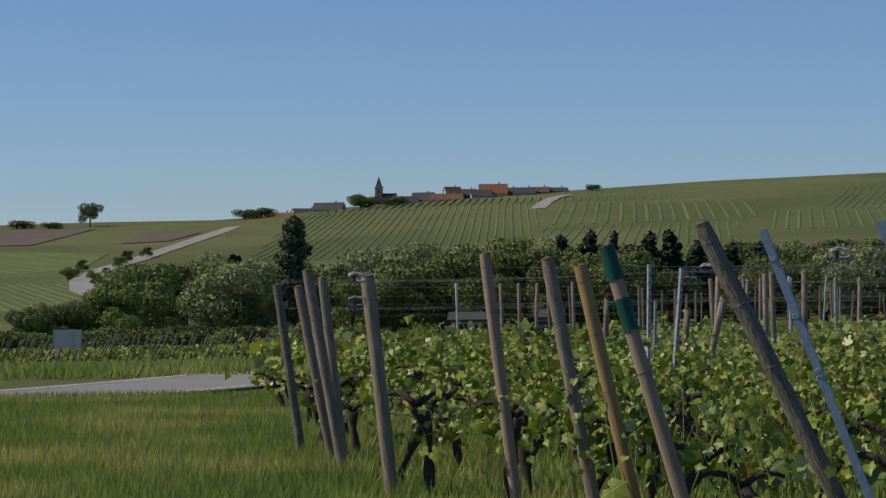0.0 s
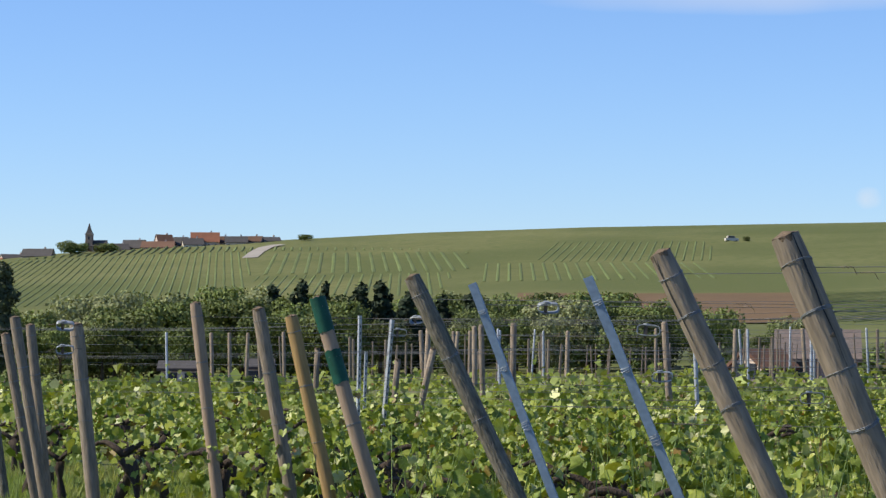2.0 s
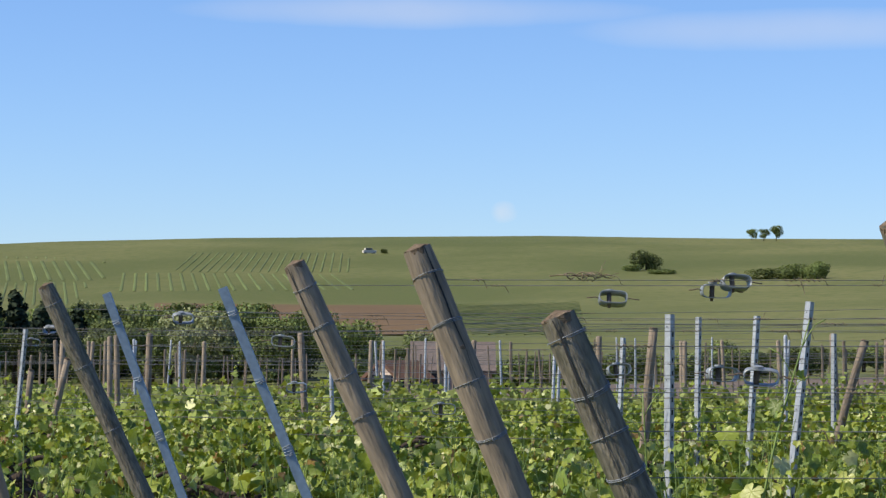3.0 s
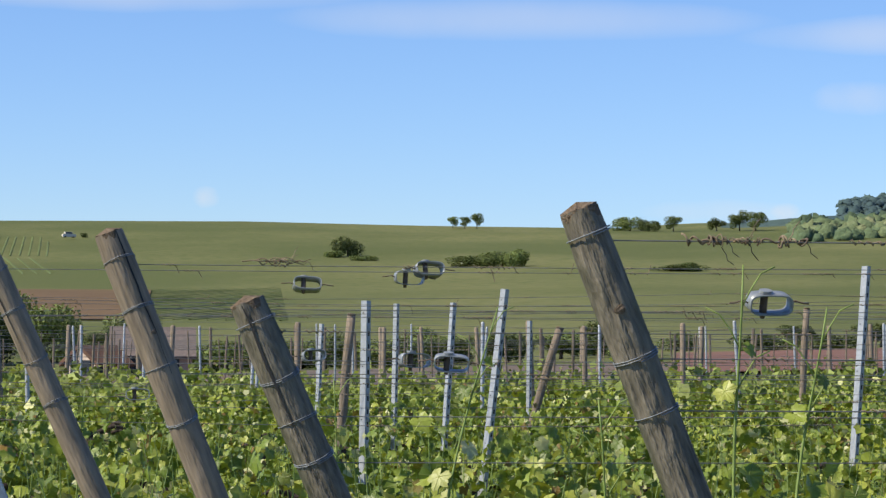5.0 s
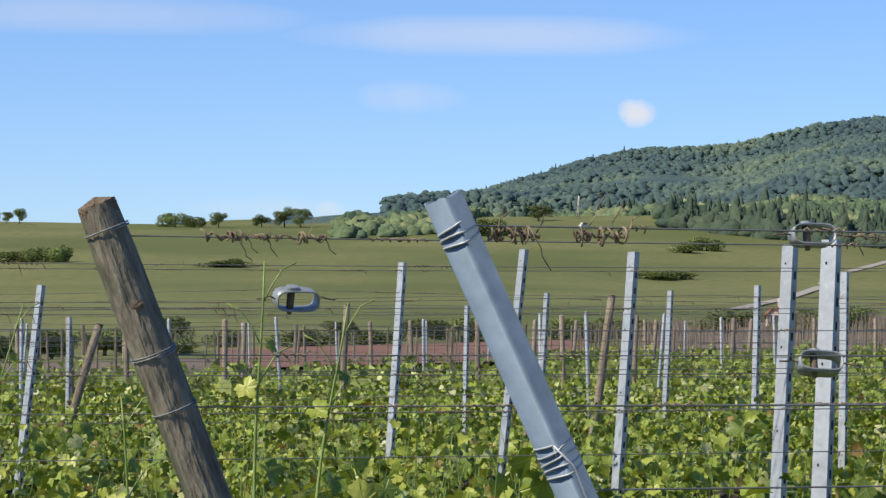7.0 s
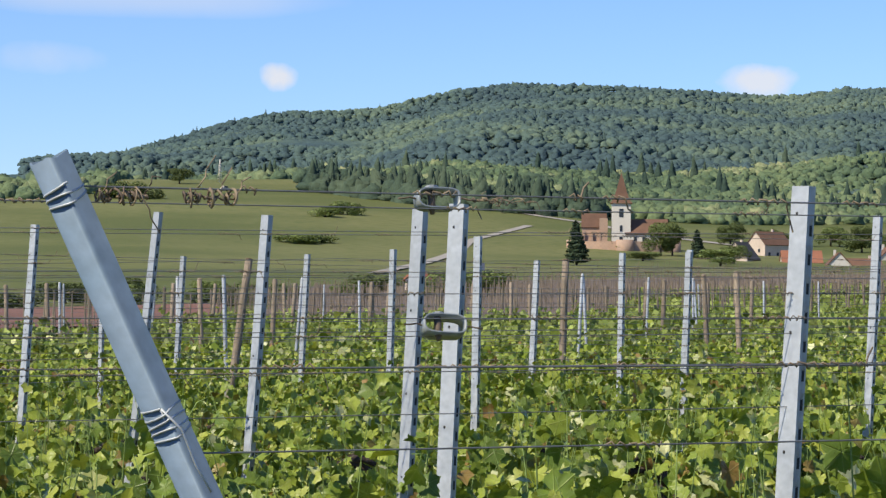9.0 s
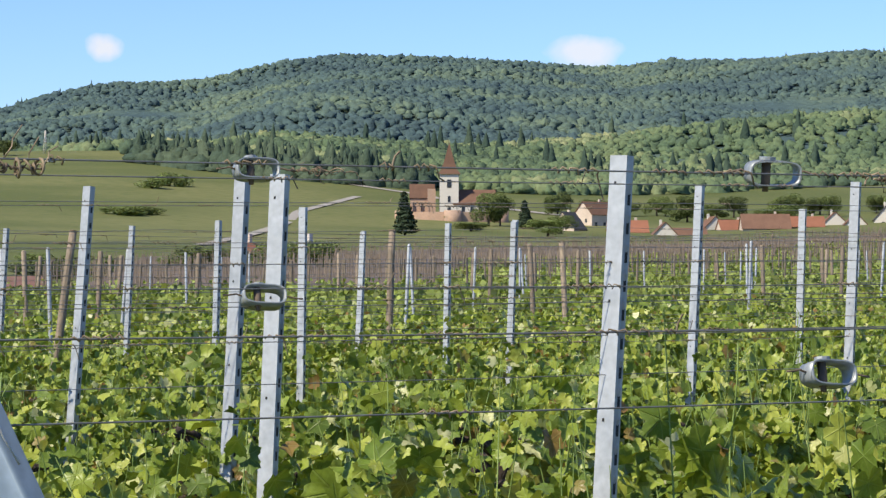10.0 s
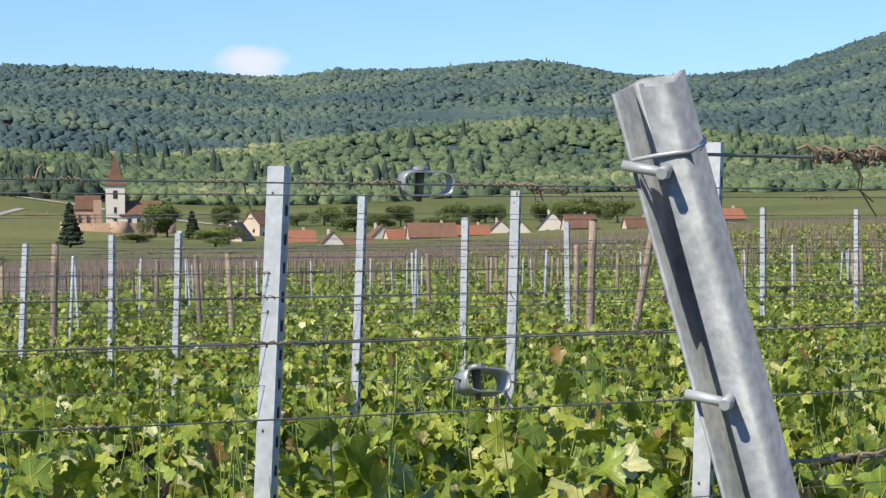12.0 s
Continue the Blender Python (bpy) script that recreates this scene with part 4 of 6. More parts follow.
def tendril_bits(bm, pts, rng, thick):
    """Dry grape tendrils wound round a wire, in clusters."""
    for p, q in zip(pts, pts[1:]):
        a, b = Vector(p), Vector(q)
        along = (b - a).normalized()
        for _ in range(rng.choice((0, 0, 1, 1, 2, 3))):
            q0, run = a.lerp(b, rng.random()), rng.uniform(0.02, 0.1)
            n = int(run / 0.006) + 5
            coil = []
            for i in range(n):
                r = thick * rng.uniform(1.6, 5.0)
                coil.append(q0 + along * (run * i / n) + Vector((0, math.cos(1.9 * i) * r, math.sin(1.9 * i) * r)))
            if rng.random() < 0.45:
                e, sgn = coil[-1], rng.choice((-1, -1, 1))
                coil += [e + Vector((0.006, 0.003, sgn * 0.009)), e + Vector((0.012, 0, sgn * rng.uniform(0.012, 0.035)))]
            add_tube(bm, coil, thick * 1.1, 4, cap=False)


def trellis_wire(d, z, u0, u1, radius, tend, seed, rise):
    rng = random.Random(seed)
    n = max(8, int((u1 - u0) / 0.35))
    x0, y0 = plan(u0, d)
    pts = []
    for i in range(n + 1):
        u = u0 + (u1 - u0) * i / n
        x, y = plan(u, d)
        gap = (u - u0) % 5.0 / 5.0
        pts.append((x, y, z + rise * (u - u0) - 0.035 * 4 * gap * (1 - gap) * (0.25 if d < 9 else 1)))
    wire = tagged(empty("trellis_wire"), "thin steel trellis wire wound with dry tendrils along vines", "wire", "trellis wires")
    bm = bmesh.new()
    add_tube(bm, pts, radius, 5, cap=False)
    part("strand", bm, M_WIRE, wire)
    if tend:
        bm = bmesh.new()
        tendril_bits(bm, pts, rng, radius)
        if bm.verts:
            tagged(part("dry_tendril", bm, M_TENDRIL, wire, "brown dried grape tendrils"), kind="stuff")
        else:
            bm.free()


for k, (d, u, z, lean) in enumerate(POST_TOPS):
    rng = random.Random(60 + k)
    far = math.tan(radians(52)) * d + 3
    drops = (0.042, 0.236, 0.32, 0.66) if d < 5 else (0.05, 0.165, 0.26, 0.34) if d < 6.5 else (0.08, 0.21, 0.37) if d < 9 else (0.1, 0.3, 0.55, 0.8)
    for j, drop in enumerate(drops if d < 6.5 else drops[:3]):
        zz = z - drop + rng.uniform(-0.015, 0.015)
        if d < 2:
            far = u + 3.0
        trellis_wire(d, zz, u + drop * math.tan(radians(lean)), far, 0.0012 if d < 12 else 0.0013, d < 15 and j < 3, 7 * k + j, 0.012)
for k in range(4):
    d = 25.4 + 1.5 * k
    for j, zz in enumerate((1.85, 1.55)):
        trellis_wire(d, zz, row_end(d), math.tan(radians(50)) * d, 0.0014, False, 300 + 3 * k + j, 0.018)


# ---- vineyard: wire tensioners ----
def tensioner_thing():
    t = tagged(empty("wire_tensioner"), "oval grey metal ratchet wire tensioner on a trellis wire", "wire tensioner", "wire tensioners")
    L, Hh, w, th = 0.104, 0.05, 0.046, 0.0028
    bm = bmesh.new()
    outer, inner = [], []
    for i in range(28):
        a = 2 * math.pi * i / 28
        sx, sz = math.copysign(abs(math.cos(a)) ** 0.5, math.cos(a)), math.copysign(abs(math.sin(a)) ** 0.62, math.sin(a))
        outer.append((sx * L / 2, sz * Hh / 2)), inner.append((sx * (L / 2 - th), sz * (Hh / 2 - th)))
    vs = [[bm.verts.new((x, yy, z)) for x, z in ring] for ring, yy in ((outer, -w / 2), (outer, w / 2), (inner, w / 2), (inner, -w / 2))]
    for a, b in ((0, 1), (1, 2), (2, 3), (3, 0)):
        for i in range(28):
            bm.faces.new((vs[a][i], vs[a][(i + 1) % 28], vs[b][(i + 1) % 28], vs[b][i])).smooth = a in (0, 2)
    part("band", bm, M_PLASTIC, t)
    bm = bmesh.new()
    add_tube(bm, [(-0.014, 0, -0.036), (-0.014, 0, -0.026), (-0.014, 0, -0.0258), (-0.014, 0, 0.024)], [0.006, 0.006, 0.009, 0.009], 12)
    part("ratchet_drum", bm, M_RUST_WIRE, t, "dark ratchet drum wound with wire")
    bm = bmesh.new()
    bmesh.ops.create_cone(bm, segments=10, radius1=0.016, radius2=0.016, depth=0.006, cap_ends=True, matrix=pose(-0.012, 0, 0.029))
    part("ratchet_wheel", bm, M_PLASTIC, t)
    for s in (-1, 1):
        bm = bmesh.new()
        add_tube(bm, [(s * L / 2, 0, 0), (s * (L / 2 + 0.012), 0.004, 0.006), (s * (L / 2 + 0.03), 0, 0.001), (s * (L / 2 + 0.045), 0, 0)], 0.0022, 5)
        part("hook", bm, M_RUST_WIRE, t)
    return t


TENSIONERS = [(2.57, 5.9, 1.97), (3.04, 4.46, 1.92), (2.59, 5.9, 1.67), (3.13, 4.4, 1.53), (1.41, 6.25, 1.81), (0.92, 9.44, 1.97), (0.85, 9.44, 1.94), (0.51, 9.85, 1.92),
              (0.64, 11.76, 1.65), (0.84, 9.09, 1.65), (0.84, 7.9, 1.65), (-1.42, 12.99, 1.88), (-2.96, 18.45, 1.87), (-0.84, 11.76, 1.76), (-0.89, 13.4, 1.54),
              (-0.13, 11.78, 1.47), (-3.08, 18.43, 1.78), (-4.48, 15.0, 1.8), (-4.48, 15.0, 1.66)]
rng = random.Random(3)
base = tensioner_thing()
for k, (u, d, z) in enumerate(TENSIONERS):
    x, y = plan(u, d)
    m = pose(x, y, z, rng.uniform(-25, 25), rng.uniform(-4, 4), -15 + rng.uniform(-18, 18))
    if k:
        copy_thing(base, m)
    else:
        base.matrix_basis = m


# ---- a loose tangle of old tendrils and wire ends beside two end posts ----
def tangle(u, d, z, seed, size):
    rng = random.Random(seed)
    x, y = plan(u, d)
    t = tagged(empty("tendril_tangle", pose(x, y, z, 0, 0, -15)), "tangle of old brown tendrils and twisted wire ends", "dry tendrils", "tendril tangles")
    for k in range(6 if d > 2 else 4):
        bm = bmesh.new()
        x0, x1 = sorted((rng.uniform(-1, 1) * size, rng.uniform(-1, 1) * size))
        turns, r, ph = rng.uniform(1.5, 5), rng.uniform(0.003, 0.009) * (1 if d > 2 else 0.6), rng.uniform(0, 6)
        pts = []
        for i in range(26):
            q = i / 25
            rr = r * (0.5 + 0.7 * math.sin(3.1 * q + k)) + 0.002
            pts.append(Vector((x0 + (x1 - x0) * q + 0.006 * math.sin(9 * q + ph), rr * math.cos(ph + turns * 6.28 * q), rr * math.sin(ph + turns * 6.28 * q))))
        if k % 2:      # a loose end
            e, sgn = pts[-1], rng.choice((-1, -1, 1))
            pts += [e + Vector((0.008, 0, sgn * 0.012)), e + Vector((0.01, 0.004, sgn * 0.02)), e + Vector((0.02, 0, sgn * rng.uniform(0.018, 0.04)))]
        add_tube(bm, pts, [(0.0019 if d > 2 else 0.0012) * (1 - 0.6 * i / len(pts)) for i in range(len(pts))], 5, 0.1, seed)
        part("twig", bm, M_TENDRIL if k % 3 else M_RUST_WIRE, t)


for u, d, z, seed, size in ((0.88, 4.35, 1.874, 1, 0.06), (0.97, 4.35, 1.874, 2, 0.06), (0.96, 3.1, 1.829, 3, 0.03), (1.06, 3.1, 1.83, 4, 0.04), (3.3, 4.4, 1.91, 5, 0.09), (1.32, 1.5, 1.789, 6, 0.045),
                            (1.4, 1.5, 1.79, 7, 0.05), (0.3, 7.5, 1.93, 8, 0.1), (2.75, 5.9, 1.97, 9, 0.1)):
    tangle(u, d, z, seed, size)


# ---- tall young shoots that stand over the canopy ----
def tall_shoot(u, d, z0, z1, bend, seed):
    rs = np.random.RandomState(seed)
    x, y = plan(u, d)
    s = tagged(empty("vine_shoot", pose(x, y, 0, 0, 0, -15)), "tall young vine shoot with pale tendrils above canopy", "vine shoot", "young shoots")
    n, lo = 12, max(z0 - 0.5, 0.7)
    pts = [Vector((bend * (i / n) ** 1.5, 0.01 * math.sin(i), lo + (z1 - lo) * i / n)) for i in range(n + 1)]
    bm = bmesh.new()
    add_tube(bm, pts, [0.005 - 0.00028 * i for i in range(n + 1)], 6)
    part("stem", bm, M_SHOOT, s)
    for k in range(3):
        bm = bmesh.new()
        p, sd = pts[n - 1 - k], (-1) ** k
        add_tube(bm, [p, p + Vector((sd * 0.015, 0, 0.03)), p + Vector((sd * 0.035, 0.005, 0.06)), p + Vector((sd * 0.06, 0.005, 0.072))], 0.0014, 4)
        part("tendril", bm, M_SHOOT, s)
    for k in range(7):
        p = pts[min(n, 3 + k + (k > 4))]
        size = 0.1 - 0.011 * k
        v, loops, sizes = leaf_cloud(np.array([[p.x + (-1) ** k * size * 0.5, p.y, p.z]]), np.array([size]), np.array([[(-1) ** k * 0.5, -0.7, 0.5]]), 2, rs)
        part("leaf", mesh_np("leaf", v, loops, sizes, M_LEAF, leaf_uv(1, 2), True), None, s)


for k, (u, d, z0, z1, bend) in enumerate([(1.0, 4.78, 1.46, 1.85, 0.02), (1.12, 4.93, 1.49, 1.78, 0.09), (0.66, 6.74, 1.45, 1.8, 0.17), (0.9, 5.3, 1.3, 1.6, -0.05), (1.9, 5.9, 1.2, 1.5, 0.05), (3.9, 5.9, 1.2, 1.55, 0.03),
                                          (4.6, 4.4, 1.1, 1.5, 0.06), (-0.3, 8.8, 1.2, 1.55, 0.04), (0.5, 7.4, 1.2, 1.62, -0.04), (6.2, 8.9, 1.2, 1.6, 0.05)]):
    tall_shoot(u, d, z0, z1, bend, k)


# ---- far line posts of the vineyard ----
def simple_post(mat, r, name):
    bm = bmesh.new()
    add_tube(bm, [(0, 0, 0), (0, 0, 1.0), (0.01, 0, 2.05), (0.01, 0, 2.07)], [r, r, r * 0.95, r * 0.6], 6)
    me = bpy.data.meshes.new(name)
    bm.to_mesh(me)
    bm.free()
    me.materials.append(mat)
    return me


FAR_STEEL, FAR_WOOD = simple_post(M_STEEL, 0.024, "steel_post"), simple_post(M_WOOD_GREY, 0.042, "wooden_post")
rng = random.Random(12)
rest_v, rest_f = [], []
for d in [28.4 + 2.2 * i for i in range(74)]:
    u = row_end(d) + rng.uniform(0, 2) + (7 if d < 48 else 0)
    while u < 1.2 * d:
        if u > (-0.5 if d < 108 else 0.5) * d:
            x, y = plan(u, d)
            wood = rng.random() < 0.5
            m = pose(x, y, height(x, y) - 0.1, rng.uniform(-3, 3), rng.uniform(-4, 4), rng.uniform(0, 360))
            if d > 62:
                src, b0 = (FAR_WOOD if wood else FAR_STEEL), len(rest_v)
                rest_v += [tuple(m @ v.co) for v in src.vertices]
                rest_f += [tuple(b0 + i for i in p.vertices) for p in src.polygons]
                u += rng.uniform(4, 7)
                continue
            ob = new("line_post", FAR_WOOD if wood else FAR_STEEL)
            ob.matrix_basis = m
            tagged(ob, "distant grey wooden post in a vine row" if wood else "distant thin steel post in a vine row", "post", "far line posts of the vineyard")
        u += rng.uniform(4.5, 7.0) if d < 60 else rng.uniform(6, 9)
for _ in range(4200):
    a, r = rng.uniform(34, 62), 150 * 4.2 ** rng.random()
    if r > float(np.interp(a, [34, 40, 44, 62], [300, 420, 640, 700])):
        continue
    x, y = polar(a, r)
    m = pose(x, y, height(x, y) + 0.1, rng.uniform(-3, 3), rng.uniform(-4, 4)) @ Matrix.Diagonal((1.2, 1.2, rng.uniform(0.75, 1.1), 1))
    b0 = len(rest_v)
    rest_v += [tuple(m @ v.co) for v in FAR_STEEL.vertices]
    rest_f += [tuple(b0 + i for i in p.vertices) for p in FAR_STEEL.polygons]
tagged(new("distant_posts", mesh_of("distant_posts", rest_v, rest_f, M_WOOD_GREY)), "hundreds of thin grey posts in distant vine rows", "posts", kind="stuff")


# ---- grass ----
def grass_field(name, count, place, hgt, seed, label):
    rs = np.random.RandomState(seed)
    xy = place(rs, count)
    z = height_np(xy[:, 0], xy[:, 1])
    h = hgt * rs.uniform(0.5, 1.4, count)
    w = 0.007 * rs.uniform(0.6, 1.5, count) * (1 + np.hypot(xy[:, 0], xy[:, 1]) / 25)
    a = rs.uniform(0, 2 * np.pi, count)
    lean = rs.normal(0, 0.3, (count, 2)) * h[:, None]
    side = np.stack([np.cos(a), np.sin(a)], -1) * w[:, None]
    base = np.concatenate([xy, z[:, None] - 0.02], 1)
    v0, v1 = base.copy(), base.copy()
    v0[:, :2] -= side
    v1[:, :2] += side
    v2 = base.copy()
    v2[:, :2] += lean
    v2[:, 2] += h
    v = np.stack([v0, v1, v2], 1).reshape(-1, 3)
    ob = new(name, mesh_np(name, v, np.arange(3 * count), np.full(count, 3), M_GRASS))
    tagged(ob, label, "grass", kind="stuff")


def verge(rs, n):
    a, r = np.radians(rs.uniform(-13, -1.5, n)), 15 + 27 * rs.uniform(0, 1, n) ** 0.8
    return np.stack([r * np.sin(a), r * np.cos(a)], -1)


def under_vines(rs, n):
    d = rs.uniform(10, 32, n)
    u = np.array([row_end(q) for q in d]) + rs.uniform(-1.5, 7, n)
    return np.stack([u * UX + d * NX, u * UY + d * NY], -1)


def far_verge(rs, n):
    a, r = np.radians(rs.uniform(-13, -1.5, n)), 58 + 50 * rs.uniform(0, 1, n)
    return np.stack([r * np.sin(a), r * np.cos(a)], -1)


grass_field("tall_grass", 150000, verge, 0.24, 1, "tall uncut green and straw coloured grass verge")
grass_field("grass_under_vines", 50000, under_vines, 0.2, 2, "short green grass growing under the vine rows")
grass_field("far_grass", 24000, far_verge, 0.3, 3, "green grass strip beyond the country road")


# ---- distance: helpers ----
def sit(heading, el, r0=60, r1=3300):
    """The plan place on the land along a heading where it first rises to that many degrees above the level."""
    r = r0
    while r < r1:
        x, y = polar(heading, r)
        if math.degrees(math.atan2(height(x, y) - EYE, r)) >= el:
            return x, y
        r *= 1.004
    return polar(heading, 1290)


def draped(name, corners, mat, label, category, lift=0.5, n=16, kind="structure"):
    """A field laid over the land between four plan corners."""
    a, b, c, d = [Vector((*p, 0)) for p in corners]
    verts, faces = [], []
    for i in range(n + 1):
        for j in range(n + 1):
            p = a.lerp(b, i / n).lerp(d.lerp(c, i / n), j / n)
            verts.append((p.x, p.y, height(p.x, p.y) + lift))
    for i in range(n):
        for j in range(n):
            k = i * (n + 1) + j
            faces.append((k, k + n + 1, k + n + 2, k + 1))
    return tagged(new(name, mesh_of(name, verts, faces, mat, True)), label, category, kind=kind)


def strip(name, pts, width, mat, label, category, lift, kind="structure", step=None):
    """A road or track along plan points."""
    fine = []
    for p, q in zip(pts, pts[1:]):
        for i in range(12):
            fine.append(Vector(p).lerp(Vector(q), i / 12))
    fine.append(Vector(pts[-1]))
    verts, faces = [], []
    for i, p in enumerate(fine):
        t = (fine[min(i + 1, len(fine) - 1)] - fine[max(i - 1, 0)]).normalized()
        s = Vector((-t.y, t.x)) * width / 2
        for q in (p - s, p + s):
            verts.append((q.x, q.y, height(q.x, q.y) + lift))
    for i in range(len(fine) - 1):
        faces.append((2 * i, 2 * i + 2, 2 * i + 3, 2 * i + 1))
    return tagged(new(name, mesh_of(name, verts, faces, mat, True)), label, category, kind=kind)


# ---- roads and fields ----
near_edge = [polar(-30, 30), polar(-9.7, 45.5), polar(-4.15, 56.5), polar(3, 75)]
strip("road", near_edge, 4.6, M_ASPHALT, "grey asphalt country road beside the vineyard", "road", 0.05)
for off in (-2.1, 2.1):
    pts = [(Vector(p) + Vector((-0.75, 0.66)) * off) for p in near_edge]
    strip("road_line", pts, 0.14, M_LINE, "white painted edge line on the road", "road marking", 0.06)
hill_road = [sit(h, e) for h, e in ((-4.6, 1.5), (-5.1, 1.33), (-5.64, 1.15), (-6.2, 0.96), (-6.7, 0.79), (-7.48, 0.57), (-7.9, 0.36), (-7.85, 0.12), (-7.1, -0.15))]
strip("hill_road", hill_road, 7.5, M_TRACK, "pale grey road climbing the vineyard hill", "road", 0.3)
strip("farm_track", [sit(h, e) for h, e in ((2.1, 1.86), (2.25, 1.98), (2.45, 2.09), (2.75, 2.15))], 7, M_TRACK, "pale dirt track on the vineyard hill", "track", 0.3)
strip("meadow_track", [sit(h, e) for h, e in ((36.9, 2.62), (38.4, 2.5), (39.66, 2.36), (40.9, 2.16), (41.9, 2.02), (42.9, 1.84), (45.2, 1.55))], 6, M_TRACK, "pale track crossing the meadow below the wood", "track", 0.3)
strip("meadow_track", [sit(h, e) for h, e in ((37.3, 0.85), (38.4, 1.1), (39.4, 1.6), (40.7, 1.95))], 3.5, M_TRACK, "narrow pale track on the meadow", "track", 0.3)
draped("brown_field", [sit(8.0, 0.45), sit(14.3, 0.45), sit(14.5, 1.12), sit(8.0, 1.1)], M_SOIL, "bare brown ploughed field on the slope", "field", 0.35)
draped("red_field", [polar(26, 110), polar(34, 125), polar(34, 235), polar(26, 240)], M_RED_SOIL, "bare reddish ploughed field beyond the vineyard", "field", 0.5)
draped("grey_field", [polar(-1, 90), polar(26, 80), polar(26, 190), polar(-1, 240)], M_GREY_SOIL, "grey brown bare field beyond the vineyard", "field", 0.25)
draped("grey_field", [polar(33, 100), polar(64, 170), polar(64, 720), polar(36, 420)], M_GREY_SOIL, "grey brown soil between bare vine stocks", "field", 0.4, 60)
draped("dark_field", [sit(-13, 1.1), sit(-9.0, 1.12), sit(-7.6, 1.47), sit(-12, 1.45)], M_GREY_SOIL, "dark ploughed strip on the hill", "field", 0.35)
draped("dark_field", [sit(-7.1, 1.14), sit(-6.0, 1.2), sit(-5.3, 1.38), sit(-6.6, 1.32)], M_GREY_SOIL, "dark ploughed strip beside the hill road", "field", 0.35)


# ---- vine rows on the far hill ----
def hill_rows(corners, heading, spacing, hgt, wid, mat, label, seed):
    """Rows of vines as ridges that follow the land inside a four-sided field."""
    rng = random.Random(seed)
    c = [Vector(p) for p in corners]
    t = Vector((math.sin(radians(heading)), math.cos(radians(heading))))
    s = Vector((t.y, -t.x))
    lo, hi = min(p.dot(s) for p in c), max(p.dot(s) for p in c)
    verts, faces = [], []
    k = lo + spacing / 2
    while k < hi:
        cuts = []
        for p, q in zip(c, c[1:] + c[:1]):
            a, b = p.dot(s), q.dot(s)
            if (a - k) * (b - k) < 0:
                cuts.append(p.lerp(q, (k - a) / (b - a)).dot(t))
        if len(cuts) >= 2:
            l0, l1 = min(cuts), max(cuts)
            n = max(2, int((l1 - l0) / 20))
            for i in range(n + 1):
                p = t * (l0 + (l1 - l0) * i / n) + s * k
                z, g = height(p.x, p.y), hgt * rng.uniform(0.75, 1.2)
                for off, up in ((-wid / 2, -0.1), (-wid / 5, g * 0.9), (wid / 5, g), (wid / 2, -0.1)):
                    verts.append((p.x + s.x * off, p.y + s.y * off, z + up))
            b0 = len(verts) - 4 * (n + 1)
            for i in range(n):
                for j in range(3):
                    q = b0 + 4 * i + j
                    faces.append((q, q + 1, q + 5, q + 4))
        k += spacing * rng.uniform(0.93, 1.07)
    tagged(new("hill_vines", mesh_of("hill_vines", verts, faces, mat)), label, "vineyard", kind="stuff")


def quad(*he):
    return [sit(h, e) for h, e in he]


FAR_ROWS = "green vine rows striping the far hillside"
hill_rows(quad((-4.4, 0.7), (2.0, 1.0), (2.2, 2.0), (-3.3, 1.72)), 1.5, 3.2, 0.26, 1.2, M_ROW, FAR_ROWS, 1)
hill_rows(quad((2.3, 1.5), (6.9, 1.6), (6.9, 2.0), (2.6, 1.95)), 4.2, 5.2, 0.26, 2.0, M_ROW, FAR_ROWS, 2)
hill_rows(quad((2.2, 0.95), (6.2, 1.05), (6.6, 1.55), (2.2, 1.45)), 5.6, 3.6, 0.26, 1.4, M_ROW, FAR_ROWS, 3)
hill_rows(quad((7.2, 1.35), (12.6, 1.45), (12.0, 1.78), (7.2, 1.75)), 7.8, 4.4, 0.26, 1.5, M_ROW, FAR_ROWS, 4)
hill_rows(quad((-9.9, -0.35), (-7.7, -0.35), (-8.0, 0.25), (-9.9, 0.3)), -14, 3.0, 0.26, 1.4, M_ROW, FAR_ROWS, 5)
hill_rows(quad((-9.9, 0.4), (-8.2, 0.45), (-7.3, 0.95), (-9.9, 1.0)), -25, 4.0, 0.26, 1.6, M_ROW, FAR_ROWS, 6)
hill_rows(quad((12.8, 0.5), (17.5, 0.5), (17.3, 1.25), (14.4, 1.25)), 44, 5.0, 0.2, 1.0, M_ROW, FAR_ROWS, 7)
hill_rows(quad((8.4, 1.8), (12.4, 1.84), (12.2, 2.25), (8.8, 2.22)), 12.5, 3.4, 0.24, 1.2, M_ROW, FAR_ROWS, 10)
hill_rows(quad((-3.0, 1.78), (2.2, 2.02), (7.0, 2.05), (0.2, 2.1)), 3.5, 4.0, 0.26, 1.4, M_ROW, FAR_ROWS, 8)


# ---- trees ----
def crown_np(rs, blobs, count, leaf, mat, name):
    """A crown of many small leaf clumps spread over lumpy shells."""
    cs, ns = [], []
    for (cx, cy, cz, rx, rz, share) in blobs:
        n = int(count * share)
        v = rs.normal(size=(n, 3))
        v /= np.linalg.norm(v, axis=1, keepdims=True)
        rad = rs.uniform(0.55, 1.08, n) ** 0.6
        cs.append(np.array([cx, cy, cz]) + v * rad[:, None] * np.array([rx, rx, rz]))
        ns.append(v + rs.normal(0, 0.45, (n, 3)))
    c, nr = np.concatenate(cs), np.concatenate(ns)
    v, loops, sizes = leaf_cloud(c, leaf * rs.uniform(0.6, 1.4, len(c)), nr, 1, rs)
    return mesh_np(name, v, loops, sizes, mat)


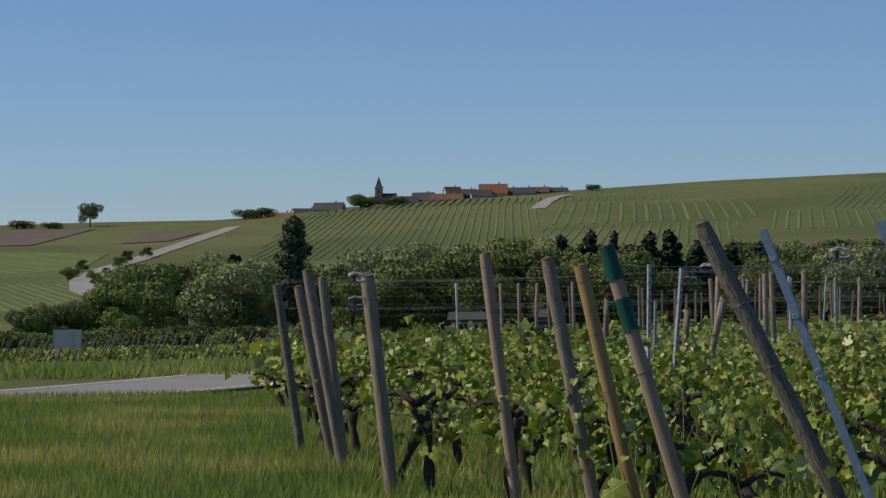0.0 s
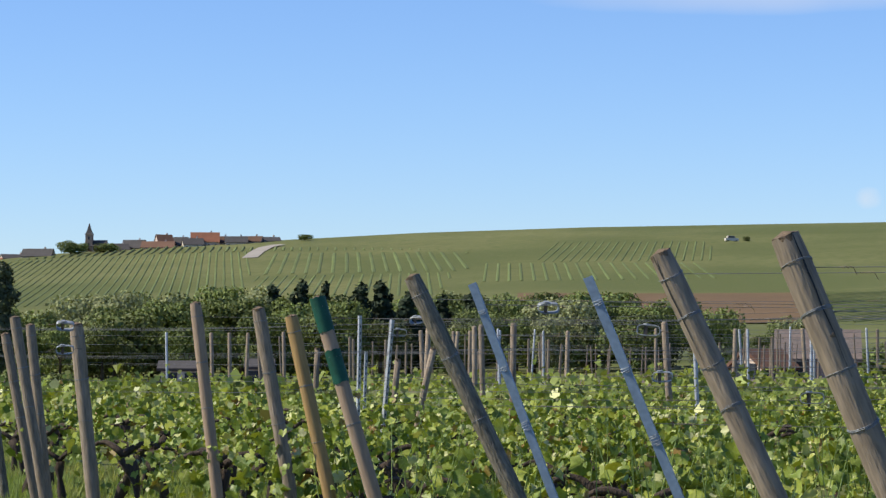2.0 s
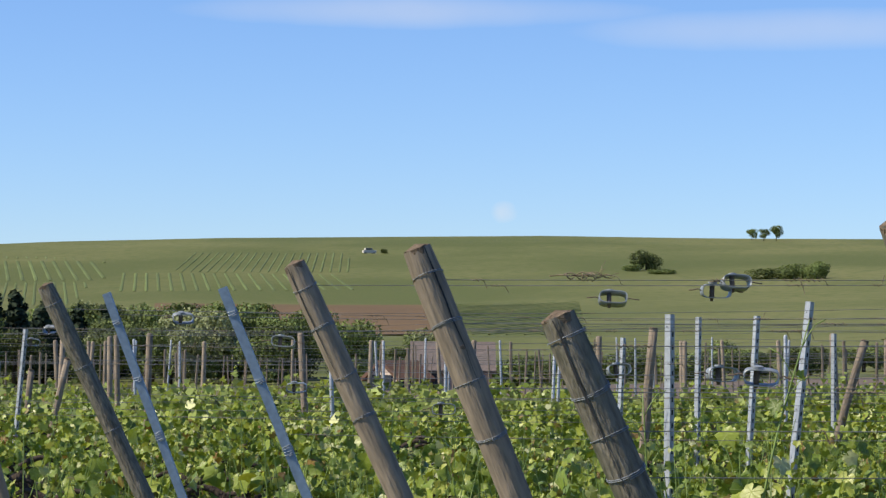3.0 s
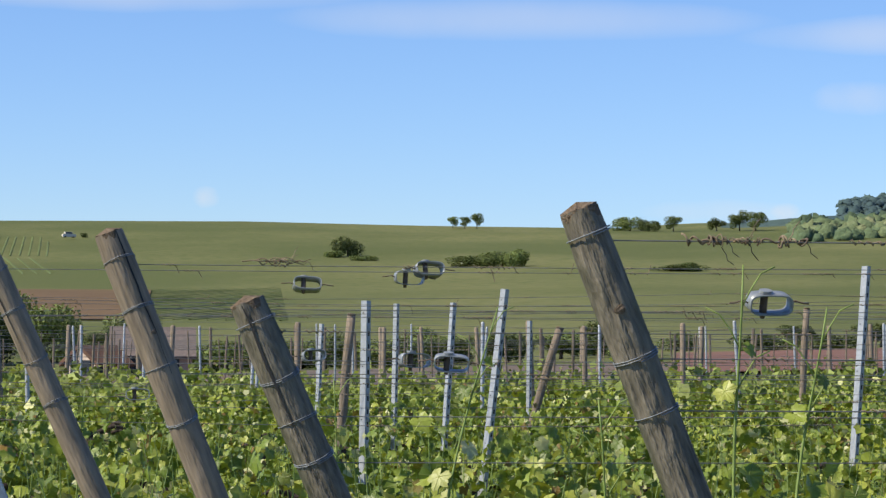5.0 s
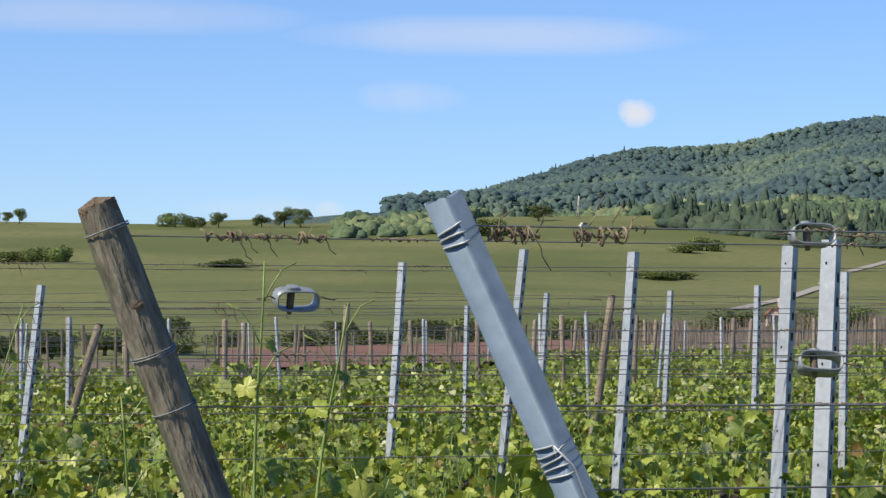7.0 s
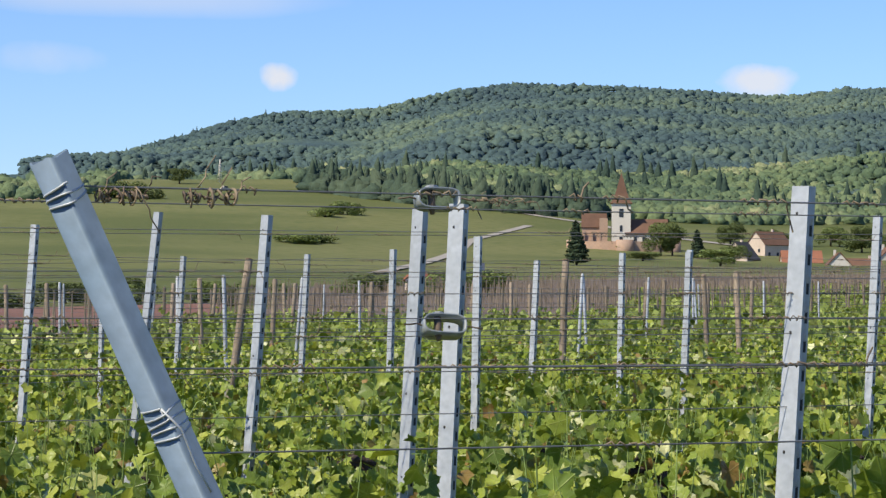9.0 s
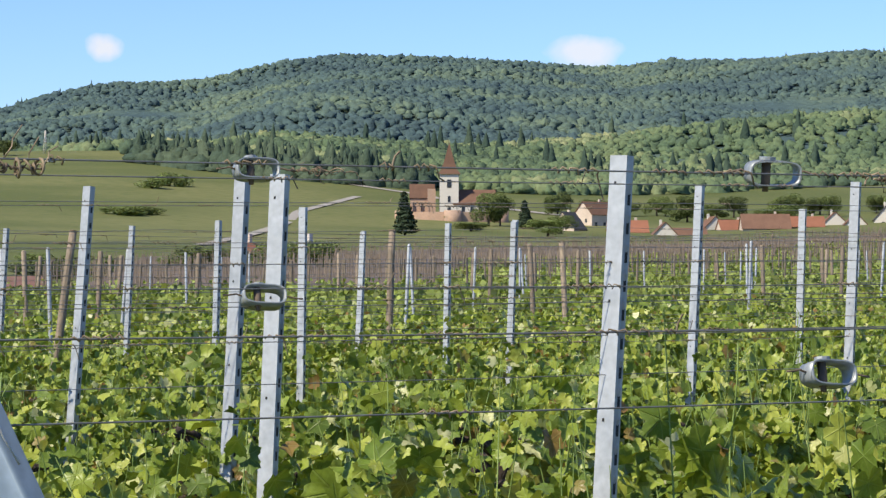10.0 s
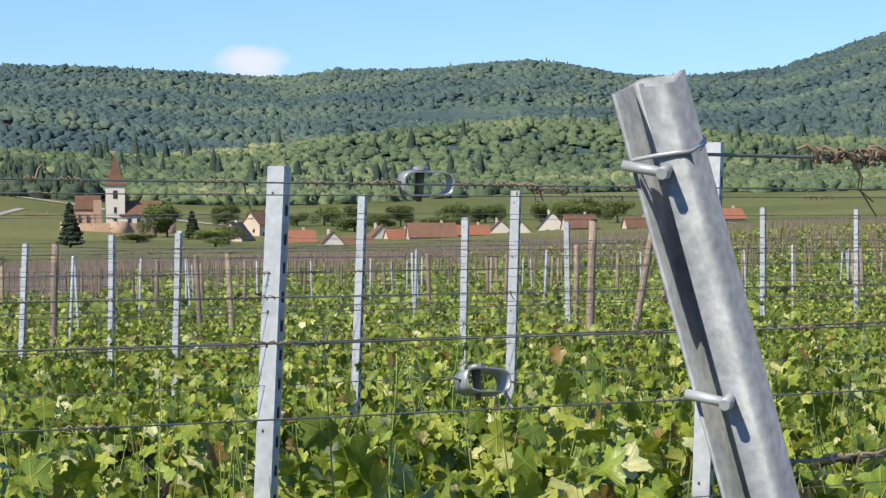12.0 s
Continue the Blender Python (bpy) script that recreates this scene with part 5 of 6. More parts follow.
def tree_template(kind, seed):
    rs = np.random.RandomState(seed)
    rng = random.Random(seed)
    t = empty("fir_tree" if kind == "fir" else "poplar" if kind == "poplar" else "bush" if kind == "bush" else "tree")
    bm = bmesh.new()
    if kind == "broad" or kind == "pale":
        blobs = [(rng.uniform(-0.28, 0.28), rng.uniform(-0.28, 0.28), rng.uniform(0.22, 0.8), rng.uniform(0.17, 0.27), rng.uniform(0.14, 0.23), 0.1) for _ in range(11)]
        me = crown_np(rs, blobs, 3400, 0.036, M_FOREST_PALE if kind == "pale" else M_FOREST, "crown")
        add_tube(bm, [(0, 0, -0.05), (0.01, 0, 0.2), (0.02, 0.01, 0.45), (0, 0, 0.7)], [0.035, 0.028, 0.02, 0.008], 7, 0.1)
        for k in range(4):
            a = 1.6 * k
            add_tube(bm, [(0.01, 0, 0.25 + 0.05 * k), (0.12 * math.cos(a), 0.12 * math.sin(a), 0.45 + 0.04 * k), (0.22 * math.cos(a), 0.22 * math.sin(a), 0.58)], [0.015, 0.01, 0.005], 5)
    elif kind == "bush":
        blobs = [(rng.uniform(-0.4, 0.4), rng.uniform(-0.4, 0.4), rng.uniform(0.2, 0.6), rng.uniform(0.2, 0.33), rng.uniform(0.2, 0.32), 0.125) for _ in range(8)]
        me = crown_np(rs, blobs, 2200, 0.052, M_FOREST, "crown")
        add_tube(bm, [(0, 0, -0.05), (0.02, 0, 0.3), (0, 0.02, 0.5)], [0.04, 0.03, 0.01], 6, 0.1)
    elif kind == "fir":
        blobs = [(rng.uniform(-0.02, 0.02), rng.uniform(-0.02, 0.02), 0.14 + 0.1 * k, 0.2 * (1 - k / 9.5) + 0.015, 0.075, 0.2 * (1 - k / 9.5) + 0.02) for k in range(9)]
        me = crown_np(rs, blobs, 1500, 0.045, M_FIR, "crown")
        add_tube(bm, [(0, 0, -0.05), (0, 0, 0.5), (0, 0, 0.97)], [0.022, 0.015, 0.003], 6)
    else:
        blobs = [(0.02 + 0.05 * k / 12 * (k / 12) + rng.uniform(-0.035, 0.035), rng.uniform(-0.03, 0.03), 0.12 + 0.066 * k, 0.05 + 0.055 * math.sin(math.pi * (k + 1) / 15), 0.075, 0.08) for k in range(13)]
        me = crown_np(rs, blobs, 3600, 0.026, M_POPLAR, "crown")
        add_tube(bm, [(0, 0, -0.03), (0.02, 0, 0.4), (0.05, 0, 0.9)], [0.02, 0.013, 0.004], 6)
    part("trunk", bm, M_TRUNK, t)
    part("crown", me, None, t)
    return t


TREES = {"broad": [tree_template("broad", s) for s in (1, 2, 3)], "pale": [tree_template("pale", s) for s in (11, 12)], "fir": [tree_template("fir", s) for s in (21, 22)],
         "poplar": [tree_template("poplar", 31)], "bush": [tree_template("bush", s) for s in (41, 42)]}
TREE_LABEL = {"broad": "leafy green broadleaf tree in the valley wood", "pale": "pale grey-green leafy tree in the valley wood", "fir": "dark green conical fir tree",
              "poplar": "tall slender dark poplar bent by wind", "bush": "dense round green bush on the meadow"}
used = set()


def plant(kind, x, y, hgt, wide, rng, label=None, group=""):
    src = rng.choice(TREES[kind])
    m = pose(x, y, height(x, y) - 0.1, 0, 0, 0 if kind == "poplar" else rng.uniform(0, 360))
    if src.name in used:
        ob = copy_thing(src, m)
    else:
        used.add(src.name)
        ob = src
        ob.matrix_basis = m
    ob.scale = (wide, wide, hgt)
    return tagged(ob, label or TREE_LABEL[kind], "bush" if kind == "bush" else "tree", group)


rng = random.Random(21)
# the wood in the valley below the vineyard hill
for k in range(230):
    a = rng.uniform(-9.6, 14.5)
    r = rng.uniform(270, 420)
    if a < -7.5:
        r = rng.uniform(270, 300)
    x, y = polar(a, r)
    top = float(np.interp(a, [-10, -8.5, -7, -5, -3, 0, 3, 6, 8, 10, 12, 15], [-0.2, 0.0, 0.75, 0.85, 0.95, 1.15, 1.15, 1.1, 1.25, 1.15, 1.05, 0.5])) + rng.uniform(-0.65, 0.3) - 0.0022 * (420 - r)
    h = max(2.5, EYE + r * math.tan(radians(top)) - height(x, y))
    kind = "pale" if rng.random() < (0.4 if -6 < a < 1 else 0.15) else "broad"
    plant(kind, x, y, h, h * rng.uniform(0.8, 1.15), rng, group="trees of the valley wood")
for a, r, top, w in ((2.65, 330, 1.25, 4.5), (3.2, 320, 1.36, 5.0), (3.75, 330, 1.32, 3.2), (4.5, 325, 1.3, 5.5), (5.05, 330, 1.36, 5.5), (5.6, 320, 1.15, 5), (-4.62, 380, 0.9, 5), (7.0, 330, 1.1, 4.5), (6.3, 335, 1.05, 5)):
    x, y = polar(a, r)
    h = EYE + r * math.tan(radians(top)) - height(x, y)
    plant("fir", x, y, h, w * 3.0, rng, group="fir trees")
x, y = polar(-3.42, 285)
plant("poplar", x, y, EYE + 285 * math.tan(radians(1.8)) - height(x, y), 15.5, rng)
# single trees and bushes on the slopes
for a, e, h, w, kind in ((18.8, 1.93, 11, 11, "bush"), (18.5, 1.9, 4, 7, "bush"), (19.1, 1.85, 3, 10, "bush"), (21.7, 1.76, 5, 16, "bush"), (22.2, 1.76, 7, 12, "bush"), (22.5, 1.76, 9, 8, "bush"), (25.9, 1.7, 3, 14, "bush"),
                         (26.4, 1.7, 4, 10, "bush"), (21.1, 2.6, 6, 6, "broad"), (21.36, 2.6, 6, 6, "broad"), (21.63, 2.6, 8, 7, "broad"), (25.0, 2.58, 9, 14, "bush"), (25.4, 2.58, 8, 10, "bush"), (25.95, 2.58, 8, 9, "broad"),
                         (26.9, 2.6, 7, 9, "broad"), (27.4, 2.6, 11, 11, "broad"), (27.75, 2.6, 10, 11, "broad"), (36.2, 2.1, 6, 12, "bush"), (36.7, 2.15, 8, 12, "bush"), (35.6, 1.5, 4, 16, "bush"), (35.9, 1.5, 4, 12, "bush"),
                         (31.9, 2.45, 10, 16, "bush"), (31.5, 2.45, 8, 16, "bush"), (32.3, 2.45, 7, 12, "bush"), (-7.72, 1.55, 12, 12, "broad"), (-9.3, 1.5, 5, 12, "bush"), (-8.6, 1.5, 4, 10, "bush"), (33.0, 2.8, 8, 14, "broad"),
                         (38.0, 2.52, 5, 7, "bush"), (13.0, 2.25, 3, 3, "bush")):
    x, y = sit(a, e, 200)
    plant(kind, x, y, h, w, rng, "dark green solitary tree on the slope" if kind != "bush" else None, "solitary trees and bushes")
# low trees and hedges at the foot of the meadow
for k in range(46):
    a = rng.uniform(14, 40)
    x, y = polar(a, rng.uniform(235, 300))
    plant("bush" if rng.random() < 0.6 else "broad", x, y, rng.uniform(2.0, 4.2), rng.uniform(4, 7), rng, "green bush in the hedge below the meadow", "hedge below the meadow")
for k in range(34):
    a = rng.uniform(-9.9, -2)
    x, y = polar(a, rng.uniform(215, 260))
    plant("bush", x, y, rng.uniform(1.5, 3.2), rng.uniform(3.5, 6), rng, "green bush at the edge of the valley wood", "bushes at the wood's edge")
# trees along the hill road
for a, e in ((-7.5, 0.1), (-7.3, 0.05), (-7.15, -0.05), (-7.65, 0.3), (-7.1, 0.62), (-6.5, 0.85), (-6.9, 0.75), (-7.9, 0.55), (-8.1, 0.42), (-8.2, 0.35)):
    x, y = sit(a, e, 200)
    plant("broad", x, y, rng.uniform(3.5, 5), rng.uniform(4, 6), rng, "small round dark roadside tree", "roadside trees")


# ---- woods that cover the hills ----
def woods(name, count, place, size, mat, label, seed, rings=4, segs=8, conical=False, flat=1.0):
    """A wood seen from afar: a lumpy closed crown for every tree, joined."""
    rs = np.random.RandomState(seed)
    xy = place(rs, count)
    count = len(xy)
    z = height_np(xy[:, 0], xy[:, 1])
    s = size * rs.uniform(0.6, 1.35, count)
    tall = rs.uniform(0.85, 1.4, count) * (2.4 if conical else flat)
    th = np.linspace(0.42, 1.85, rings)
    ph = 2 * np.pi * np.arange(segs) / segs
    lump = 1 + 0.24 * rs.normal(size=(count, rings, segs))
    if conical:
        rad, up = np.linspace(0.22, 0.8, rings)[None, :, None] * np.ones((1, 1, segs)), np.linspace(0.8, -0.25, rings)[None, :, None] * np.ones((1, 1, segs))
        lump = 1 + 0.25 * rs.normal(size=(count, rings, segs))
    else:
        rad, up = np.sin(th)[None, :, None] * np.ones((1, 1, segs)), np.cos(th)[None, :, None] * np.ones((1, 1, segs))
    turn = rs.uniform(0, 6.28, (count, 1, 1))
    x = rad * lump * np.cos(ph + turn)
    y = rad * lump * np.sin(ph + turn)
    zz = up * (lump if not conical else 1) * tall[:, None, None]
    body = np.stack([x, y, zz], -1).reshape(count, rings * segs, 3)
    top = np.stack([np.zeros(count), np.zeros(count), tall * rs.uniform(0.9, 1.2, count)], -1)[:, None]
    v = np.concatenate([body, top], 1) * s[:, None, None] + np.concatenate([xy, (z + 0.25 * s)[:, None]], 1)[:, None]
    k = rings * segs + 1
    j = np.arange(segs)
    fan = np.stack([j, (j + 1) % segs, np.full(segs, k - 1)], -1).reshape(-1)
    quads = np.concatenate([np.stack([i * segs + j, (i + 1) * segs + j, (i + 1) * segs + (j + 1) % segs, i * segs + (j + 1) % segs], -1) for i in range(rings - 1)]).reshape(-1)
    one = np.concatenate([fan, quads])
    loops = (one[None] + k * np.arange(count)[:, None]).reshape(-1)
    sizes = np.tile(np.r_[np.full(segs, 3), np.full(segs * (rings - 1), 4)], count)
    tagged(new(name, mesh_np(name, v.reshape(-1, 3), loops, sizes, mat, smooth=True)), label, "woods", kind="stuff")


def clear_of(a, r):
    """Where the mid hills are wooded: above the meadows."""
    edge = np.interp(a, [27, 29, 31, 32.5, 33.5, 35.5, 36.2, 38, 40, 42, 45, 48, 51, 54, 57, 66], [1180, 1100, 1120, 1500, 1500, 1290, 1180, 1150, 1130, 1120, 1130, 1200, 1290, 1330, 1250, 1200])
    return r > edge


def place_mid(rs, n):
    a, r = rs.uniform(28.6, 66, n), rs.uniform(1080, 1950, n)
    k = clear_of(a, r) & ((a > 31) | (r < 1290))
    a, r = np.radians(a[k]), r[k]
    return np.stack([r * np.sin(a), r * np.cos(a)], -1)


def place_far(rs, n):
    a, r = np.radians(rs.uniform(29.6, 66, n)), 1900 + 1480 * rs.uniform(0, 1, n)
    return np.stack([r * np.sin(a), r * np.cos(a)], -1)


def firs_only(place):
    """Conifers stand in groups among the broadleaf trees."""
    def chosen(rs, n):
        xy = place(rs, n)
        return xy[np.array([noise.noise(Vector((x / 160, y / 160, 2))) > 0.1 for x, y in xy], bool)]
    return chosen


woods("mid_woods", 15000, place_mid, 3.7, M_WOODS_MID, "mixed broadleaf woods covering the lower hills", 5, 4, 7, flat=0.75)
woods("mid_firs", 900, firs_only(place_mid), 4.2, M_WOODS_FIR, "dark conifers among the woods of the lower hills", 15, 5, 8, True)
woods("mountain_woods", 34000, place_far, 5.0, M_WOODS_HAZED, "dark green forest covering the mountain ridge", 6, 3, 5, flat=0.6)
woods("mountain_firs", 2600, firs_only(place_far), 2.6, M_WOODS_HAZED, "dark conifers on the mountain ridge", 16, 3, 6, True)


def place_dark(rs, n):
    a = rs.uniform(35.9, 42.2, n)
    r = np.interp(a, [35.8, 38, 40, 44], [1180, 1130, 1105, 1095]) + rs.uniform(0, 50, n)
    a = np.radians(a)
    return np.stack([r * np.sin(a), r * np.cos(a)], -1)


woods("conifer_edge", 220, place_dark, 4.0, M_WOODS_FIR, "dark conifer edge of the wood above the meadow", 7, 5, 8, True)
woods("dark_edge", 420, place_dark, 4.6, M_WOODS_FIR, "dark tall broadleaf trees at the wood's edge", 8, 5, 8)


# ---- buildings ----
def gable(bm, w, d, h, over=0.3, th=0.25):
    """A pitched roof over w by d, ridge along x, as a slab of some thickness."""
    for s in (-1, 1):
        a, b = Vector((0, 0, h)), Vector((0, s * (d / 2 + over), -over * h / (d / 2)))
        n = Vector((0, s * h, d / 2)).normalized() * th
        q = [Vector((x, p.y, p.z)) for x, p in ((-w / 2 - over, a), (w / 2 + over, a), (w / 2 + over, b), (-w / 2 - over, b))]
        lo, hi = [bm.verts.new(p) for p in q], [bm.verts.new(p + n) for p in q]
        bm.faces.new(lo[::-1]), bm.faces.new(hi)
        for k in range(4):
            bm.faces.new((lo[k], lo[(k + 1) % 4], hi[(k + 1) % 4], hi[k]))


def house(x, y, w, d, h, rh, wall, roof, turn, label, group="village houses", sink=0.3, chimney=True):
    o = tagged(empty("house", pose(x, y, height(x, y) - sink, 0, 0, turn)), label, "house", group)
    bm = bmesh.new()
    pts = [(-w / 2, -d / 2, 0), (w / 2, -d / 2, 0), (w / 2, d / 2, 0), (-w / 2, d / 2, 0)]
    lo, hi = [bm.verts.new(p) for p in pts], [bm.verts.new((p[0], p[1], h)) for p in pts]
    for k in range(4):
        bm.faces.new((lo[k], lo[(k + 1) % 4], hi[(k + 1) % 4], hi[k]))
    g = [bm.verts.new((-w / 2, 0, h + rh)), bm.verts.new((w / 2, 0, h + rh))]
    bm.faces.new((hi[3], hi[0], g[0])), bm.faces.new((hi[1], hi[2], g[1]))
    part("wall", bm, wall, o)
    bm = bmesh.new()
    gable(bm, w, d, rh)
    ro = part("roof", bm, roof, o)
    ro.location = (0, 0, h)
    if chimney:
        bm = bmesh.new()
        add_box(bm, 0.7, 0.7, 1.8, pose(w * 0.22, d * 0.1, rh * 0.9 + 0.5))
        part("chimney", bm, wall, ro)
    n = max(2, int(w / 3))
    for side, count, span in (("front", n, w), ("gable", 2, d)):
        for k in range(count):
            bm = bmesh.new()
            f = (k + 0.5) / count - 0.5
            if side == "front":
                add_box(bm, 1.0, 0.16, 1.3, pose(f * span, -d / 2, h * 0.6), 0.04)
            else:
                add_box(bm, 0.16, 1.0, 1.2, pose(-w / 2, f * span * 0.7, h * 0.75), 0.04)
            part("window", bm, M_WINDOW, o)
    return o


rng = random.Random(8)
# village at the foot of the hills: heading, distance, width, depth, wall height, roof height, wall, roof, turn
VILLAGE = [(45.35, 800, 9, 8, 4.0, 5.0, M_RENDER, M_SLATE, 20, "house with dark hipped roof at the village edge"), (45.95, 860, 11, 9, 6.5, 4.2, M_RENDER, M_TILE_BROWN, -5, "cream house with brown tiled roof"),
           (46.65, 800, 12, 8, 3.4, 3.6, M_RENDER, M_TILE_RED, -40, "house with bright orange tiled roof"), (47.45, 780, 7, 8, 2.6, 4.2, M_WHITE, M_TILE_BROWN, 50, "white gabled house with brown roof"),
           (48.0, 790, 10, 8, 2.0, 3.2, M_RENDER, M_TILE_BROWN, -30, "low house with brown roof in the village"), (48.5, 840, 7, 8, 3.2, 4.0, M_WHITE, M_TILE_BROWN, 60, "white gabled house in the village"),
           (48.95, 830, 9, 8, 3.0, 3.2, M_RENDER, M_TILE_RED, -35, "house with red tiled roof"), (49.65, 820, 15, 9, 3.6, 4.5, M_RENDER, M_TILE_BROWN, -42, "long house with broad brown roof"),
           (50.5, 830, 12, 8, 3.4, 3.2, M_RENDER, M_TILE_RED, -45, "house with orange-brown roof"), (51.15, 850, 7, 8, 3.2, 3.8, M_WHITE, M_TILE_BROWN, 45, "white gabled house in the village"),
           (51.6, 840, 6, 7, 3.2, 3.6, M_WHITE, M_TILE_BROWN, 45, "small white gabled house in the village"), (52.3, 860, 9, 9, 3.8, 5.0, M_WHITE, M_SLATE, 40, "white timber house with steep dark roof"),
           (52.9, 850, 10, 9, 3.6, 4.4, M_RENDER, M_TILE_BROWN, -40, "house with dark red roof"), (54.2, 840, 9, 8, 3.2, 3.4, M_RENDER, M_TILE_BROWN, -40, "house with brown roof half hidden by vines"),
           (56.2, 860, 8, 8, 4.2, 3.4, M_RENDER, M_TILE_RED, -30, "house with red tiled roof"), (38.3, 330, 2.8, 2.6, 0.6, 0.9, M_RENDER, M_TILE_RED, 20, "low pale shed with red roof beyond the vineyard"),
           (39.6, 340, 3.2, 2.6, 0.5, 0.8, M_WHITE, M_TILE_BROWN, 10, "low white building beyond the vineyard")]
for a, r, w, d, h, rh, wall, roof, turn, label in VILLAGE:
    x, y = polar(a, r)
    house(x, y, w, d, h + 1.5, rh, wall, roof, turn, label, sink=4.6 if r > 400 else 0.5)
# farmhouse in the valley and sheds by the wood
x, y = polar(14.55, 190)
house(x, y, 5.6, 6, 1.9, 1.9, M_STONE, M_TILE_OLD, -14, "farmhouse with brown tiled roof below the slope", "valley buildings", chimney=False)
x, y = polar(13.35, 186)
house(x, y, 3.0, 3.2, 1.4, 1.1, M_RENDER, M_TILE_BROWN, 30, "small annex with sloping reddish roof", "valley buildings", chimney=False)
for a, r, w in ((0.65, 210, 3.2), (2.35, 205, 1.8)):
    x, y = polar(a, r)
    house(x, y, w, 2.5, 2.2, 0.5, M_WHITE, M_SLATE, -5, "small pale shed beside the valley wood", "valley buildings", chimney=False)
x, y = polar(55.5, 1500)
house(x, y, 14, 10, 7, 5, M_RENDER, M_TILE_BROWN, -40, "pale villa in the wooded hillside")
# hilltop village on the vineyard ridge
for k, (a, w, h, rh, roof, wall) in enumerate([(-4.0, 9, 1.5, 2.0, M_FOREST, M_RENDER), (-3.55, 13, 1.2, 1.5, M_TILE_RED, M_RENDER), (-3.0, 14, 1.2, 2.2, M_SLATE, M_RENDER), (-2.5, 15, 2.0, 3.6, M_SLATE, M_RENDER),
                                               (-0.75, 9, 2, 3, M_SLATE, M_RENDER), (-0.42, 11, 2.2, 4, M_SLATE, M_RENDER), (0.1, 16, 2, 3, M_TILE_BROWN, M_RENDER), (0.22, 8, 3, 5, M_TILE_BROWN, M_RENDER),
                                               (0.55, 9, 2.2, 4, M_SLATE, M_RENDER), (0.85, 10, 2.5, 3.2, M_SLATE, M_WHITE), (1.12, 14, 3.4, 4.6, M_TILE_RED, M_RENDER), (1.45, 12, 2.5, 3, M_TILE_BROWN, M_RENDER),
                                               (1.8, 11, 2.4, 3, M_SLATE, M_RENDER), (2.15, 10, 2.2, 2.6, M_TILE_BROWN, M_RENDER), (2.55, 9, 1.8, 2, M_SLATE, M_RENDER)]):
    if roof is M_FOREST:
        continue
    x, y = polar(a, 1292 + (k % 3) * 5)
    house(x, y, w, 8, h + 1.4, rh, wall, roof, rng.uniform(-20, 20), "hilltop village house with " + ("red tiled" if roof is M_TILE_RED else "brown tiled" if roof is M_TILE_BROWN else "dark") + " roof", "hilltop village", 3.9)
for a, h, w in ((-4.35, 6, 14), (-4.0, 6, 12), (-1.8, 9, 12), (-1.62, 7, 9), (-1.1, 6, 12), (-0.95, 5, 10), (3.3, 4, 8)):
    x, y = polar(a, 1285)
    plant("bush", x, y, h, w, rng, "dark green tree among the hilltop houses", "hilltop trees")


def spire(bm, w, h, z, sides=4, flare=0.12):
    """A pointed roof with flared eaves."""
    rot = math.pi / sides
    rings = []
    for f, k in ((0.0, 1 + flare * 1.6), (0.12, 0.9), (0.35, 0.6), (1.0, 0.02)):
        rings.append([bm.verts.new((w / 2 * 1.42 * k * math.cos(2 * math.pi * j / sides + rot), w / 2 * 1.42 * k * math.sin(2 * math.pi * j / sides + rot), z + f * h)) for j in range(sides)])
    bm.faces.new(rings[0][::-1])
    for a, b in zip(rings, rings[1:]):
        for j in range(sides):
            bm.faces.new((a[j], a[(j + 1) % sides], b[(j + 1) % sides], b[j]))
    bm.faces.new(rings[-1])


